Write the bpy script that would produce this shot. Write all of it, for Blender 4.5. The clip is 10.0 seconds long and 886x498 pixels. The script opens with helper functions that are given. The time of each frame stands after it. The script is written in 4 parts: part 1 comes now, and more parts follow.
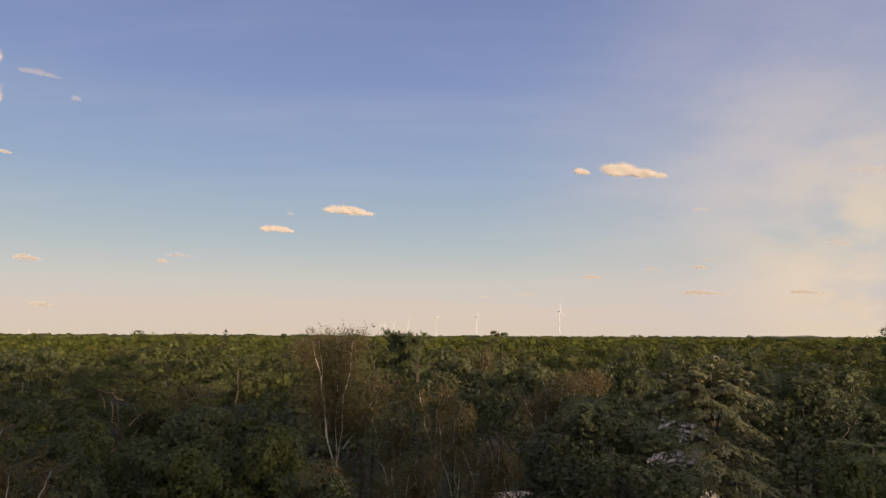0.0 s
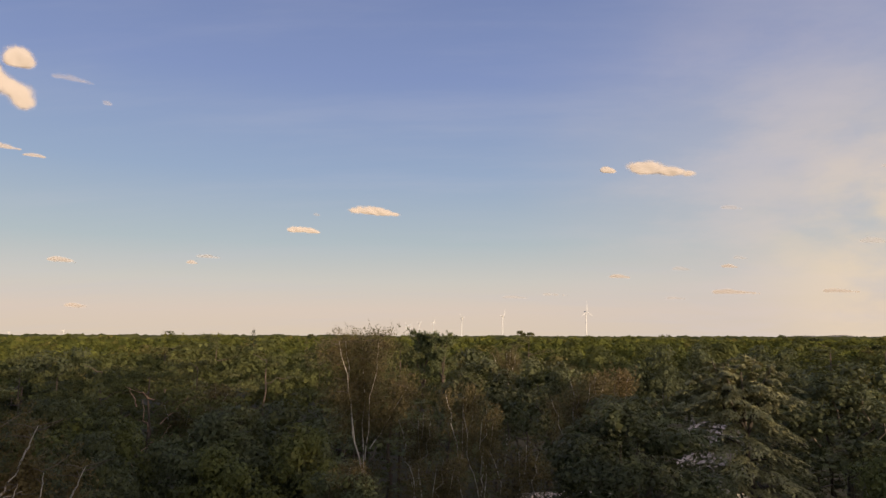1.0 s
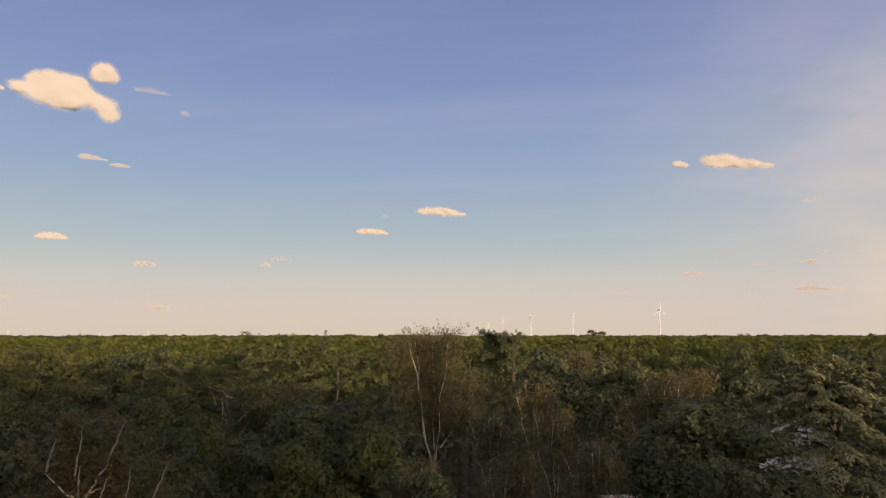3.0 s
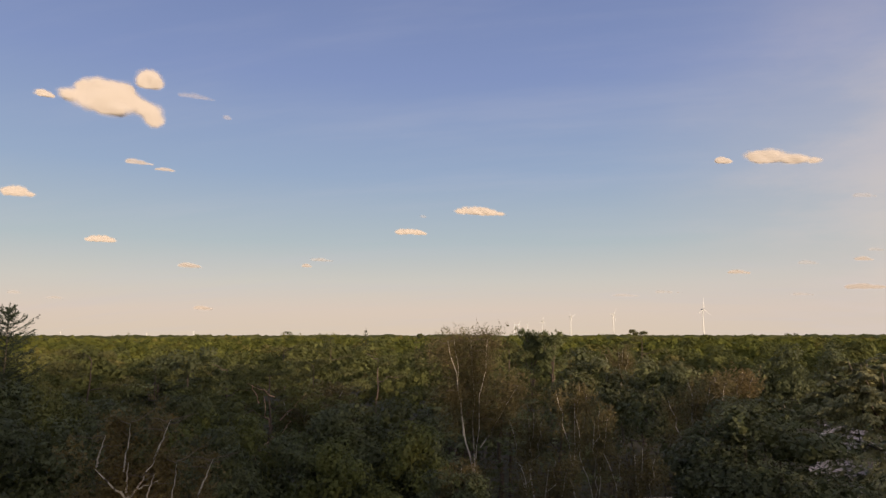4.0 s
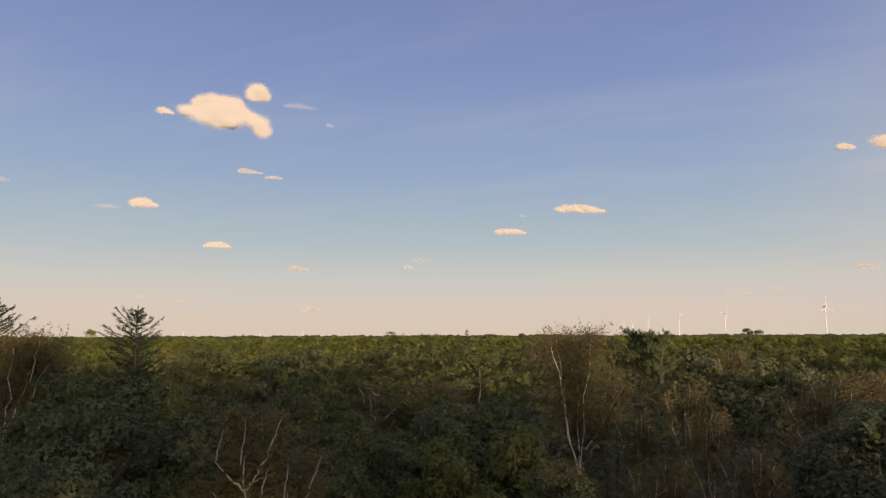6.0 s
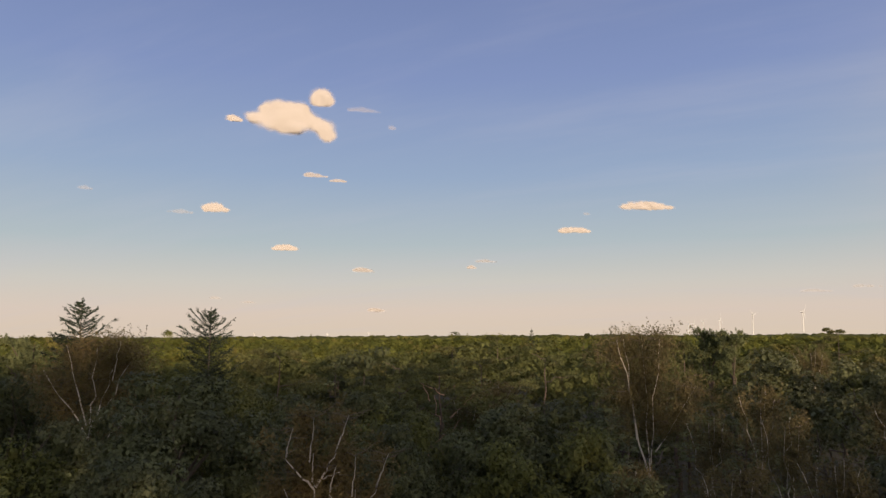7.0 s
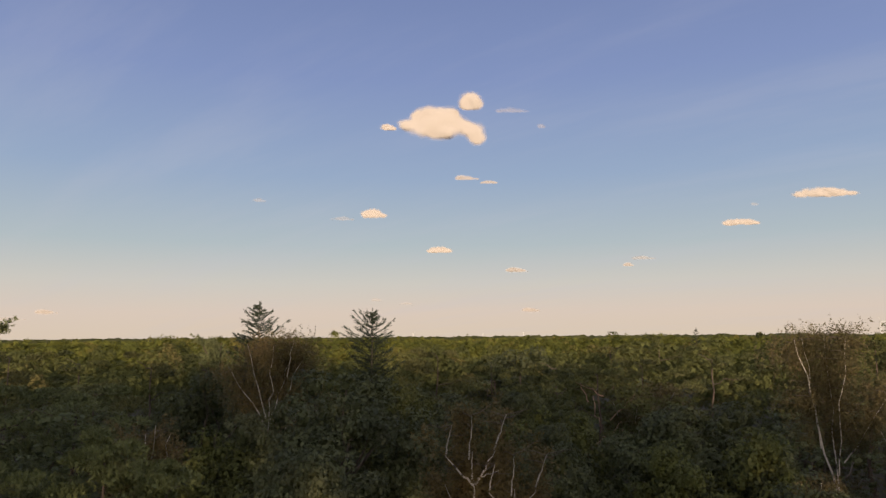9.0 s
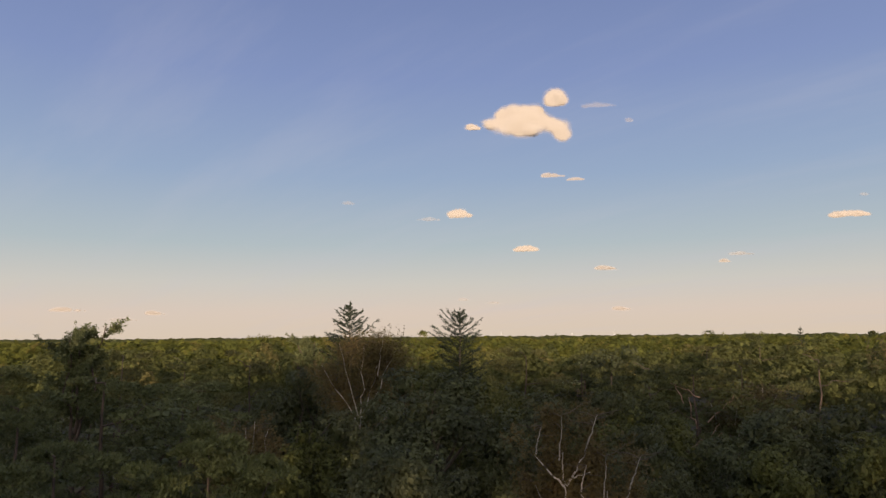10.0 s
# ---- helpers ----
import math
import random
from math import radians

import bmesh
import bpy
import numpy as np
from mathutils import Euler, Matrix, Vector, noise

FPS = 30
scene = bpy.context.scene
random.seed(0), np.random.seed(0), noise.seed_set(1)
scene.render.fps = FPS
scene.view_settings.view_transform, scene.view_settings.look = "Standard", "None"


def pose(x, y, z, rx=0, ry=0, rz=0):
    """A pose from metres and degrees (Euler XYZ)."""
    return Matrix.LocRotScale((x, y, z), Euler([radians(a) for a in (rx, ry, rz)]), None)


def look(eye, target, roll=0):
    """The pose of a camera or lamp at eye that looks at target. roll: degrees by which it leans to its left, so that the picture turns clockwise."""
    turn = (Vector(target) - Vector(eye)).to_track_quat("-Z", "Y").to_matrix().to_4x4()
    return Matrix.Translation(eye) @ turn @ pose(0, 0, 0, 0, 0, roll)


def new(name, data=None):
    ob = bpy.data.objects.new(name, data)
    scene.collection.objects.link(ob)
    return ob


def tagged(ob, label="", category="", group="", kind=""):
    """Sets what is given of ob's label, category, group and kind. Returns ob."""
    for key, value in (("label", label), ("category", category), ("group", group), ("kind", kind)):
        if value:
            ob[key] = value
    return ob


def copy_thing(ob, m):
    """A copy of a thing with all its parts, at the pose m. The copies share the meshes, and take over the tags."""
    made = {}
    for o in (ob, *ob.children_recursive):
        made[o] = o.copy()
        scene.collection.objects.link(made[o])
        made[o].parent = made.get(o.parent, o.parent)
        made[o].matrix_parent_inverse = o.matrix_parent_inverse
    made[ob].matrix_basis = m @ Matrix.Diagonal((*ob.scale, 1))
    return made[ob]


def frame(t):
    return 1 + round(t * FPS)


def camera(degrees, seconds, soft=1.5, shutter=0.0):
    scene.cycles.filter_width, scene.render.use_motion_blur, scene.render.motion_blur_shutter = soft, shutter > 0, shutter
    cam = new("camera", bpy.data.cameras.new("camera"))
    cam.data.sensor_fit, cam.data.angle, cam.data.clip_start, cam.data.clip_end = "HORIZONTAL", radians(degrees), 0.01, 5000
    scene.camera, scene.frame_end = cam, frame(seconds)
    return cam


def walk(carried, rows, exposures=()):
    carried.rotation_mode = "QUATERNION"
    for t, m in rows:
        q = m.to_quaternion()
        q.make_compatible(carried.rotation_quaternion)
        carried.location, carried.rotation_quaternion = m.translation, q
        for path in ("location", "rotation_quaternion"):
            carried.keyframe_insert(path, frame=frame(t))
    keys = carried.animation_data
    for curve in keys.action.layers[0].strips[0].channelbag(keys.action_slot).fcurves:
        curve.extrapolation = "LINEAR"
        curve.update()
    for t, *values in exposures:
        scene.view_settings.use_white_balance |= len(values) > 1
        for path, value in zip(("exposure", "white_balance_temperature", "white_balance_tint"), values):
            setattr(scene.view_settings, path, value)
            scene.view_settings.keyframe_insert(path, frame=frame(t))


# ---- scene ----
cam = camera(65.6, 10.0, soft=1.4)

# ---- camera path: a hovering turn to the left, with a slight drift ----
TIMES = (0.0, 0.5, 1.0, 1.5, 2.0, 2.5, 4.0, 4.5, 5.0, 6.5, 7.0, 7.5, 8.0, 8.5, 9.0, 9.5, 10.0)
TURNS = (0.0, 1.01, 2.14, 3.45, 4.95, 6.36, 11.07, 12.8, 14.86, 22.01, 24.74, 27.42, 30.6, 33.89, 37.52, 41.06, 44.76)
TILTS = (7.22, 7.22, 7.22, 7.22, 7.22, 7.21, 7.19, 7.19, 7.2, 7.23, 7.25, 7.27, 7.29, 7.31, 7.32, 7.32, 7.32)
LEANS = (-0.18, -0.16, -0.12, -0.07, -0.01, 0.04, 0.09, 0.12, 0.15, 0.26, 0.29, 0.33, 0.37, 0.39, 0.41, 0.42, 0.44)
EYE_HEIGHT = 22.0


def hover(t, turn, tilt, lean):
    return pose(-0.01 * t, 0.12 * t - 0.005 * t * t, EYE_HEIGHT - 0.016 * t, 90 + tilt, lean, turn)


walk(cam, [(row[0], hover(*row)) for row in zip(TIMES, TURNS, TILTS, LEANS)])


# ---- sky, sun, exposure ----
SUN_AZIMUTH, SUN_HEIGHT = 137.0, 5.0     # degrees clockwise from the first view, and above the horizon
scene.view_settings.exposure = 0.8
scene.cycles.transparent_max_bounces = 64


def linear(r, g, b):
    """Linear colour of an 8-bit display colour."""
    return tuple(((c / 255 + 0.055) / 1.055) ** 2.4 if c > 10 else c / 255 / 12.92 for c in (r, g, b)) + (1.0,)


def heading(azimuth, height):
    a, e = radians(azimuth), radians(height)
    return Vector((math.sin(a) * math.cos(e), math.cos(a) * math.cos(e), math.sin(e)))


class Graph:
    """Small wrapper to write node trees briefly."""

    def __init__(self, tree):
        self.tree = tree
        tree.nodes.clear()

    def add(self, kind, inputs=None, operation=None, blend=None):
        node = self.tree.nodes.new(kind)
        if operation:
            node.operation = operation
        if blend:
            node.data_type, node.blend_type = "RGBA", blend
        for key, value in (inputs or {}).items():
            if isinstance(value, bpy.types.NodeSocket):
                self.tree.links.new(value, node.inputs[key])
            else:
                node.inputs[key].default_value = value
        return node

    def math(self, operation, a, b=0.0):
        return self.add("ShaderNodeMath", {0: a, 1: b}, operation).outputs[0]

    def mix(self, factor, a, b, blend="MIX"):
        return self.add("ShaderNodeMix", {0: factor, 6: a, 7: b}, blend=blend).outputs[2]

    def span(self, value, low, high, to_low=0.0, to_high=1.0):
        node = self.add("ShaderNodeMapRange", {0: value, 1: low, 2: high, 3: to_low, 4: to_high})
        node.interpolation_type = "SMOOTHSTEP"
        return node.outputs[0]

    def ramp(self, value, stops):
        node = self.add("ShaderNodeValToRGB", {0: value})
        ramp = node.color_ramp
        while len(ramp.elements) < len(stops):
            ramp.elements.new(0.5)
        for element, (place, colour) in zip(ramp.elements, stops):
            element.position, element.color = place, colour
        return node.outputs[0]

    def noise(self, vector, scale, detail=4.0, roughness=0.55):
        return self.add("ShaderNodeTexNoise", {"Vector": vector, "Scale": scale, "Detail": detail, "Roughness": roughness}).outputs[0]


world = bpy.data.worlds.new("evening_sky")
world.use_nodes = True
scene.world = world
g = Graph(world.node_tree)
way = g.add("ShaderNodeTexCoord").outputs["Generated"]
parts = g.add("ShaderNodeSeparateXYZ", {0: way})
up = parts.outputs[2]
sky = g.add("ShaderNodeTexSky")
sky.sky_type, sky.sun_disc = "NISHITA", False
sky.sun_elevation, sky.sun_rotation = radians(SUN_HEIGHT), radians(SUN_AZIMUTH)
sky.air_density, sky.dust_density, sky.ozone_density = 1.0, 2.0, 1.5
air = sky.outputs[0]
rise = g.span(up, 0.0, 0.6)
rise.node.interpolation_type = "LINEAR"
# evening tones from the hazy horizon up to the zenith
tones = g.ramp(rise, ((0.0, linear(228, 209, 188)), (0.06, linear(226, 208, 194)), (0.13, linear(211, 206, 199)), (0.22, linear(183, 194, 200)),
                      (0.38, linear(155, 174, 203)), (0.6, linear(134, 151, 196)), (0.78, linear(122, 138, 184)), (1.0, linear(112, 127, 175))))
# sky above the view, brightened as added top light for the crowns
tones = g.mix(g.span(up, 0.62, 0.95), tones, linear(178, 184, 202))
tones = g.mix(0.12, tones, g.mix(1.0, air, (0.1, 0.1, 0.1, 1), "MULTIPLY"))
# warm veil of high thin cloud towards the low sun
toward = g.add("ShaderNodeVectorMath", {0: way, 1: heading(46, 10)}, operation="DOT_PRODUCT").outputs["Value"]
spread = g.add("ShaderNodeVectorMath", {0: way, 1: g.add("ShaderNodeCombineXYZ", {0: g.math("ADD", up, 0.16), 1: g.math("ADD", up, 0.16), 2: 1.0}).outputs[0]}, operation="DIVIDE").outputs[0]
heaps = g.noise(g.add("ShaderNodeMapping", {"Vector": way, "Scale": (1.0, 1.0, 1.9)}).outputs[0], 5.0, 6.0, 0.55)
streak = g.noise(spread, 1.3, 7.0, 0.6)
low = g.span(up, 0.02, 0.38, 1.0, 0.0)
thinner = g.span(up, 0.2, 0.5, 1.0, 0.2)
haze = g.math("MULTIPLY", g.math("MULTIPLY", g.span(toward, 0.72, 0.98), 0.42), thinner)
tones = g.mix(haze, tones, linear(205, 194, 188))
veil = g.math("MULTIPLY", g.span(streak, 0.42, 0.66), g.span(toward, 0.74, 0.94))
tones = g.mix(g.math("MULTIPLY", g.math("MULTIPLY", veil, 0.38), thinner), tones, linear(214, 200, 196))
# faint streaks of cirrus over the whole sky
cirrus = g.noise(g.add("ShaderNodeMapping", {"Vector": spread, "Rotation": (0, 0, 0.6), "Scale": (0.5, 2.2, 1.0)}).outputs[0], 1.1, 6.0, 0.6)
tones = g.mix(g.math("MULTIPLY", g.span(cirrus, 0.45, 0.75), 0.16), tones, linear(196, 194, 205))
bank = g.math("MULTIPLY", g.math("MULTIPLY", g.span(toward, 0.89, 0.985), low), g.span(heaps, 0.34, 0.58))
tones = g.mix(g.math("MULTIPLY", bank, 0.85), tones, linear(242, 216, 180))
# wide glow about the sun, behind the first view, added to light the wood
sunward = g.add("ShaderNodeVectorMath", {0: way, 1: heading(SUN_AZIMUTH, SUN_HEIGHT + 8)}, operation="DOT_PRODUCT").outputs["Value"]
glow = g.math("POWER", g.span(sunward, 0.15, 1.0), 1.4)
tones = g.mix(glow, tones, (1.1, 1.0, 0.9, 1.0))
g.add("ShaderNodeOutputWorld", {0: g.add("ShaderNodeBackground", {0: tones, 1: 0.58}).outputs[0]})

sun_lamp = bpy.data.lights.new("sun", "SUN")
sun_lamp.energy, sun_lamp.angle, sun_lamp.color = 4.0, radians(1.0), (1.0, 0.76, 0.52)
sun = new("sun", sun_lamp)
sun.matrix_world = look(heading(SUN_AZIMUTH, SUN_HEIGHT) * 300, (0, 0, 0))


# ---- materials ----
def material(name):
    m = bpy.data.materials.new(name)
    m.use_nodes = True
    return m, Graph(m.node_tree)


def foliage(name, dark, light, sere, glowing=0.16, rough=0.6, patch=0.35, gloss=0.25, gaps=0.0, cover=0.56, tinted=False):
    """Leaves: each a little different, patches of lighter growth, some dry ones, and a tint of its own for each tree."""
    m, g = material(name)
    info = g.add("ShaderNodeObjectInfo")
    island = g.add("ShaderNodeNewGeometry").outputs["Random Per Island"]
    place = g.add("ShaderNodeTexCoord").outputs["Object"]
    tuft = g.noise(place, patch, 3.0)
    colour = g.mix(g.span(tuft, 0.3, 0.7), dark, light)
    colour = g.mix(g.math("MULTIPLY", g.span(g.noise(place, patch * 3.1, 2.0), 0.56, 0.75), 0.6), colour, sere)
    colour = g.mix(g.math("MULTIPLY", g.span(info.outputs["Random"], 0.5, 1.0), 0.35), colour, sere)
    if tinted:    # each crown of a joined wood has a tone of its own
        own = g.add("ShaderNodeAttribute")
        own.attribute_name = "tint"
        own = own.outputs["Fac"]
        colour = g.mix(own, g.mix(0.35, dark, colour), g.mix(0.45, light, colour))
        colour = g.mix(g.span(own, 0.86, 0.95), colour, sere)
    value = g.math("ADD", g.math("MULTIPLY", island, 0.36), 0.82)
    value = g.math("MULTIPLY", value, g.math("ADD", g.math("MULTIPLY", info.outputs["Random"], 0.35), 0.82))
    colour = g.add("ShaderNodeHueSaturation", {"Value": value, "Color": colour}).outputs[0]
    leaf = g.add("ShaderNodeBsdfPrincipled", {"Base Color": colour, "Roughness": rough, "Specular IOR Level": gloss}).outputs[0]
    back = g.add("ShaderNodeBsdfTranslucent", {"Color": g.mix(0.5, colour, (0.16, 0.15, 0.02, 1))}).outputs[0]
    whole = g.add("ShaderNodeMixShader", {0: glowing, 1: leaf, 2: back}).outputs[0]
    if gaps:
        # a spray of many small leaves, with gaps between them
        cell = g.add("ShaderNodeTexVoronoi", {"Vector": place, "Scale": gaps}).outputs["Distance"]
        clear = g.add("ShaderNodeBsdfTransparent").outputs[0]
        whole = g.add("ShaderNodeMixShader", {0: g.math("LESS_THAN", cell, cover), 1: clear, 2: whole}).outputs[0]
    g.add("ShaderNodeOutputMaterial", {0: whole})
    return m


def bark(name, base, mark, scale, cut=(0.5, 0.62), rough=0.85):
    m, g = material(name)
    place = g.add("ShaderNodeTexCoord").outputs["Object"]
    squeezed = g.add("ShaderNodeMapping", {"Vector": place, "Scale": (1.0, 1.0, 0.35)}).outputs[0]
    grain = g.noise(squeezed, scale, 5.0)
    colour = g.mix(g.span(grain, *cut), base, mark)
    colour = g.mix(g.math("MULTIPLY", g.noise(place, 0.6, 2.0), 0.4), colour, mark)
    bump = g.add("ShaderNodeBump", {"Strength": 0.6, "Distance": 0.03, "Height": grain}).outputs[0]
    g.add("ShaderNodeOutputMaterial", {0: g.add("ShaderNodeBsdfPrincipled", {"Base Color": colour, "Roughness": rough, "Normal": bump}).outputs[0]})
    return m


OAK_TONES = (0.045, 0.053, 0.028, 1), (0.087, 0.097, 0.045, 1), (0.1, 0.09, 0.043, 1)
ASH_TONES = (0.064, 0.072, 0.024, 1), (0.112, 0.118, 0.036, 1), (0.12, 0.105, 0.037, 1)
PINE_TONES = (0.07, 0.084, 0.042, 1), (0.135, 0.15, 0.066, 1), (0.14, 0.128, 0.057, 1)
# yellower pine tones, for evening sun put into the needles' colour
SUNLIT_PINE_TONES = (0.043, 0.051, 0.023, 1), (0.085, 0.09, 0.034, 1), (0.1, 0.084, 0.035, 1)
OAK_LEAF = foliage("oak_leaves", *OAK_TONES, gloss=0.2, gaps=9.0)
ASH_LEAF = foliage("broadleaf_yellow_green", *ASH_TONES, gloss=0.14, gaps=9.0)
BIRCH_LEAF = foliage("birch_leaves", (0.07, 0.058, 0.028, 1), (0.107, 0.085, 0.037, 1), (0.128, 0.078, 0.035, 1), glowing=0.2, gaps=15.0)
RUSTY_LEAF = foliage("rusty_birch_leaves", (0.1, 0.076, 0.034, 1), (0.145, 0.105, 0.044, 1), (0.165, 0.1, 0.042, 1), glowing=0.2, gaps=15.0)
PINE_LEAF = foliage("pine_needles", *PINE_TONES, glowing=0.15, rough=0.65, gloss=0.12, gaps=11.0)
# the close-set leaves within a crown
OAK_INNER = foliage("inner_oak_leaves", *OAK_TONES, gloss=0.1, gaps=4.5, cover=0.68)
ASH_INNER = foliage("inner_broadleaf", *ASH_TONES, gloss=0.1, gaps=4.5, cover=0.68)
PINE_INNER = foliage("inner_pine_needles", *PINE_TONES, gloss=0.1, gaps=4.5, cover=0.68)
SUNLIT_INNER = foliage("inner_sunlit_needles", *SUNLIT_PINE_TONES, gloss=0.1, gaps=4.5, cover=0.68)
YOUNG_LEAF = foliage("young_pine_needles", (0.085, 0.098, 0.042, 1), (0.14, 0.152, 0.06, 1), (0.135, 0.12, 0.048, 1), glowing=0.18, gloss=0.12, gaps=11.0)
SPRUCE_LEAF = foliage("spruce_needles", (0.012, 0.02, 0.012, 1), (0.024, 0.034, 0.018, 1), (0.035, 0.035, 0.018, 1), glowing=0.06)
SUNLIT_PINE_LEAF = foliage("sunlit_pine_needles", *SUNLIT_PINE_TONES, glowing=0.15, rough=0.65, gloss=0.1, gaps=10.0)
CEDAR_LEAF = foliage("cedar_needles", (0.15, 0.145, 0.07, 1), (0.25, 0.235, 0.115, 1), (0.24, 0.21, 0.1, 1), glowing=0.15)
# darker copy of the far canopy, with shade put into its leaf colour
SHADED_MID_LEAF = foliage("shaded_mid_canopy", (0.04, 0.049, 0.02, 1), (0.085, 0.092, 0.031, 1), (0.098, 0.085, 0.034, 1), gloss=0.06, rough=0.95, patch=0.11, gaps=6.0, tinted=True)
WOOD_LEAF = foliage("far_canopy", (0.045, 0.056, 0.017, 1), (0.125, 0.128, 0.028, 1), (0.118, 0.105, 0.032, 1), gloss=0.06, rough=0.95, patch=0.11, gaps=5.5, tinted=True)
# paler and greyer than the far canopy, distance haze put into the colour
ROOF_LEAF = foliage("hazed_closed_canopy", (0.07, 0.075, 0.028, 1), (0.13, 0.128, 0.042, 1), (0.125, 0.11, 0.04, 1), gloss=0.03, rough=1.0, patch=0.03, tinted=True)
OAK_BARK = bark("oak_bark", (0.09, 0.07, 0.05, 1), (0.035, 0.028, 0.02, 1), 6.0)
PINE_BARK = bark("pine_bark", (0.085, 0.058, 0.045, 1), (0.04, 0.03, 0.025, 1), 5.0)
RED_BARK = bark("red_pine_bark", (0.36, 0.23, 0.17, 1), (0.15, 0.085, 0.06, 1), 5.0)
TWIG_BARK = bark("brown_twigs", (0.13, 0.1, 0.075, 1), (0.06, 0.045, 0.035, 1), 5.0)
BIRCH_BARK = bark("birch_bark", (0.5, 0.45, 0.4, 1), (0.06, 0.05, 0.045, 1), 4.0, (0.55, 0.66))


def ground_material():
    m, g = material("forest_floor")
    place = g.add("ShaderNodeTexCoord").outputs["Object"]
    colour = g.mix(g.span(g.noise(place, 0.4, 6.0), 0.35, 0.65), (0.035, 0.026, 0.016, 1), (0.03, 0.036, 0.012, 1))
    colour = g.mix(g.math("MULTIPLY", g.noise(place, 9.0, 3.0), 0.5), colour, (0.075, 0.055, 0.032, 1))
    bump = g.add("ShaderNodeBump", {"Strength": 0.5, "Distance": 0.1, "Height": g.noise(place, 6.0, 4.0)}).outputs[0]
    g.add("ShaderNodeOutputMaterial", {0: g.add("ShaderNodeBsdfPrincipled", {"Base Color": colour, "Roughness": 0.95, "Normal": bump}).outputs[0]})
    return m


def paint(name, colour, rough=0.5, stain=0.15, scale=1.5):
    m, g = material(name)
    place = g.add("ShaderNodeTexCoord").outputs["Object"]
    worn = g.mix(g.math("MULTIPLY", g.noise(place, scale, 5.0), stain * 2), colour, tuple(c * 0.55 for c in colour[:3]) + (1,))
    g.add("ShaderNodeOutputMaterial", {0: g.add("ShaderNodeBsdfPrincipled", {"Base Color": worn, "Roughness": rough}).outputs[0]})
    return m


def vapour(name, solid):
    """Cloud droplets: white and matt; the body frays into wisps towards its rim."""
    m, g = material(name)
    white = (0.35, 0.322, 0.31, 1)
    place = g.add("ShaderNodeVectorMath", {0: g.add("ShaderNodeTexCoord").outputs["Object"], 1: g.math("MULTIPLY", g.add("ShaderNodeObjectInfo").outputs["Random"], 40.0)}, operation="ADD").outputs[0]
    fray = g.math("ADD", g.math("MULTIPLY", g.noise(place, 2.2, 3.0, 0.6), 2.4), -1.2)
    dense = g.add("ShaderNodeAttribute")
    dense.attribute_name = "tint"
    own = dense.outputs["Fac"]
    there = g.math("MULTIPLY", g.span(g.math("ADD", g.math("MULTIPLY", own, 1.1), g.math("MULTIPLY", fray, g.span(own, 0.05, 0.4, 0.0, 0.62))), 0.2, 1.12), solid)
    body = g.add("ShaderNodeBsdfDiffuse", {0: white}).outputs[0]
    body = g.add("ShaderNodeMixShader", {0: there, 1: g.add("ShaderNodeBsdfTransparent").outputs[0], 2: body}).outputs[0]
    g.add("ShaderNodeOutputMaterial", {0: body})
    return m


FLOOR = ground_material()
TURBINE_WHITE = paint("turbine_white", (0.56, 0.56, 0.55, 1), 0.4, 0.06, 0.2)
PLASTER = paint("white_plaster", (0.82, 0.74, 0.68, 1), 0.85, 0.12, 0.8)
ROOF_PINK = paint("pale_roof_tiles", (0.78, 0.62, 0.54, 1), 0.8, 0.15, 2.0)
DARK_GLASS = paint("dark_window_glass", (0.03, 0.035, 0.04, 1), 0.08, 0.0)
CLOUD_BODY, CLOUD_LOW, CLOUD_THIN = vapour("cloud", 1.0), vapour("hazy_cloud", 0.62), vapour("thin_cloud", 0.17)


# ---- mesh helpers ----
def quick_mesh(name, verts, quads, mat, smooth=False, tint=None):
    me = bpy.data.meshes.new(name)
    verts, quads = np.asarray(verts, dtype=np.float32), np.asarray(quads, dtype=np.int32)
    me.vertices.add(len(verts))
    me.vertices.foreach_set("co", verts.ravel())
    me.loops.add(quads.size)
    me.loops.foreach_set("vertex_index", quads.ravel())
    me.polygons.add(len(quads))
    me.polygons.foreach_set("loop_start", np.arange(len(quads), dtype=np.int32) * quads.shape[1])
    if smooth:
        me.polygons.foreach_set("use_smooth", np.ones(len(quads), dtype=bool))
    me.update(calc_edges=True)
    me.materials.append(mat)
    if tint is not None:
        me.attributes.new("tint", "FLOAT", "POINT").data.foreach_set("value", np.asarray(tint, dtype=np.float32))
    return me


def under(name, me, parent, label=""):
    ob = new(name, me)
    ob.parent = parent
    return tagged(ob, label) if label else ob


def part(name, bm, mat, parent, label=""):
    me = bpy.data.meshes.new(name)
    bm.to_mesh(me)
    bm.free()
    me.materials.append(mat)
    return under(name, me, parent, label)


def unit(a):
    return a / np.maximum(np.linalg.norm(a, axis=-1, keepdims=True), 1e-9)


def ball(rng, n):
    return unit(rng.normal(size=(n, 3)))


def blades(rng, centre, normal, length, width, along=None, fold=0.15):
    """One folded lozenge for each centre: a leaf, a sprig or a tuft of needles. Gives vertices and quads."""
    n = len(centre)
    normal = unit(normal)
    side = unit(np.cross(normal, ball(rng, n) if along is None else along))
    ahead = np.cross(side, normal)
    length, width = np.broadcast_to(length, n)[:, None], np.broadcast_to(width, n)[:, None]
    v = np.stack([centre - ahead * length / 2, centre + side * width / 2 + normal * width * fold,
                  centre + ahead * length / 2, centre - side * width / 2 + normal * width * fold], axis=1)
    return v.reshape(-1, 3), np.arange(4 * n).reshape(n, 4)


def join(pieces):
    verts, quads, count = [], [], 0
    for v, q in pieces:
        verts.append(v)
        quads.append(q + count)
        count += len(v)
    return np.concatenate(verts), np.concatenate(quads)


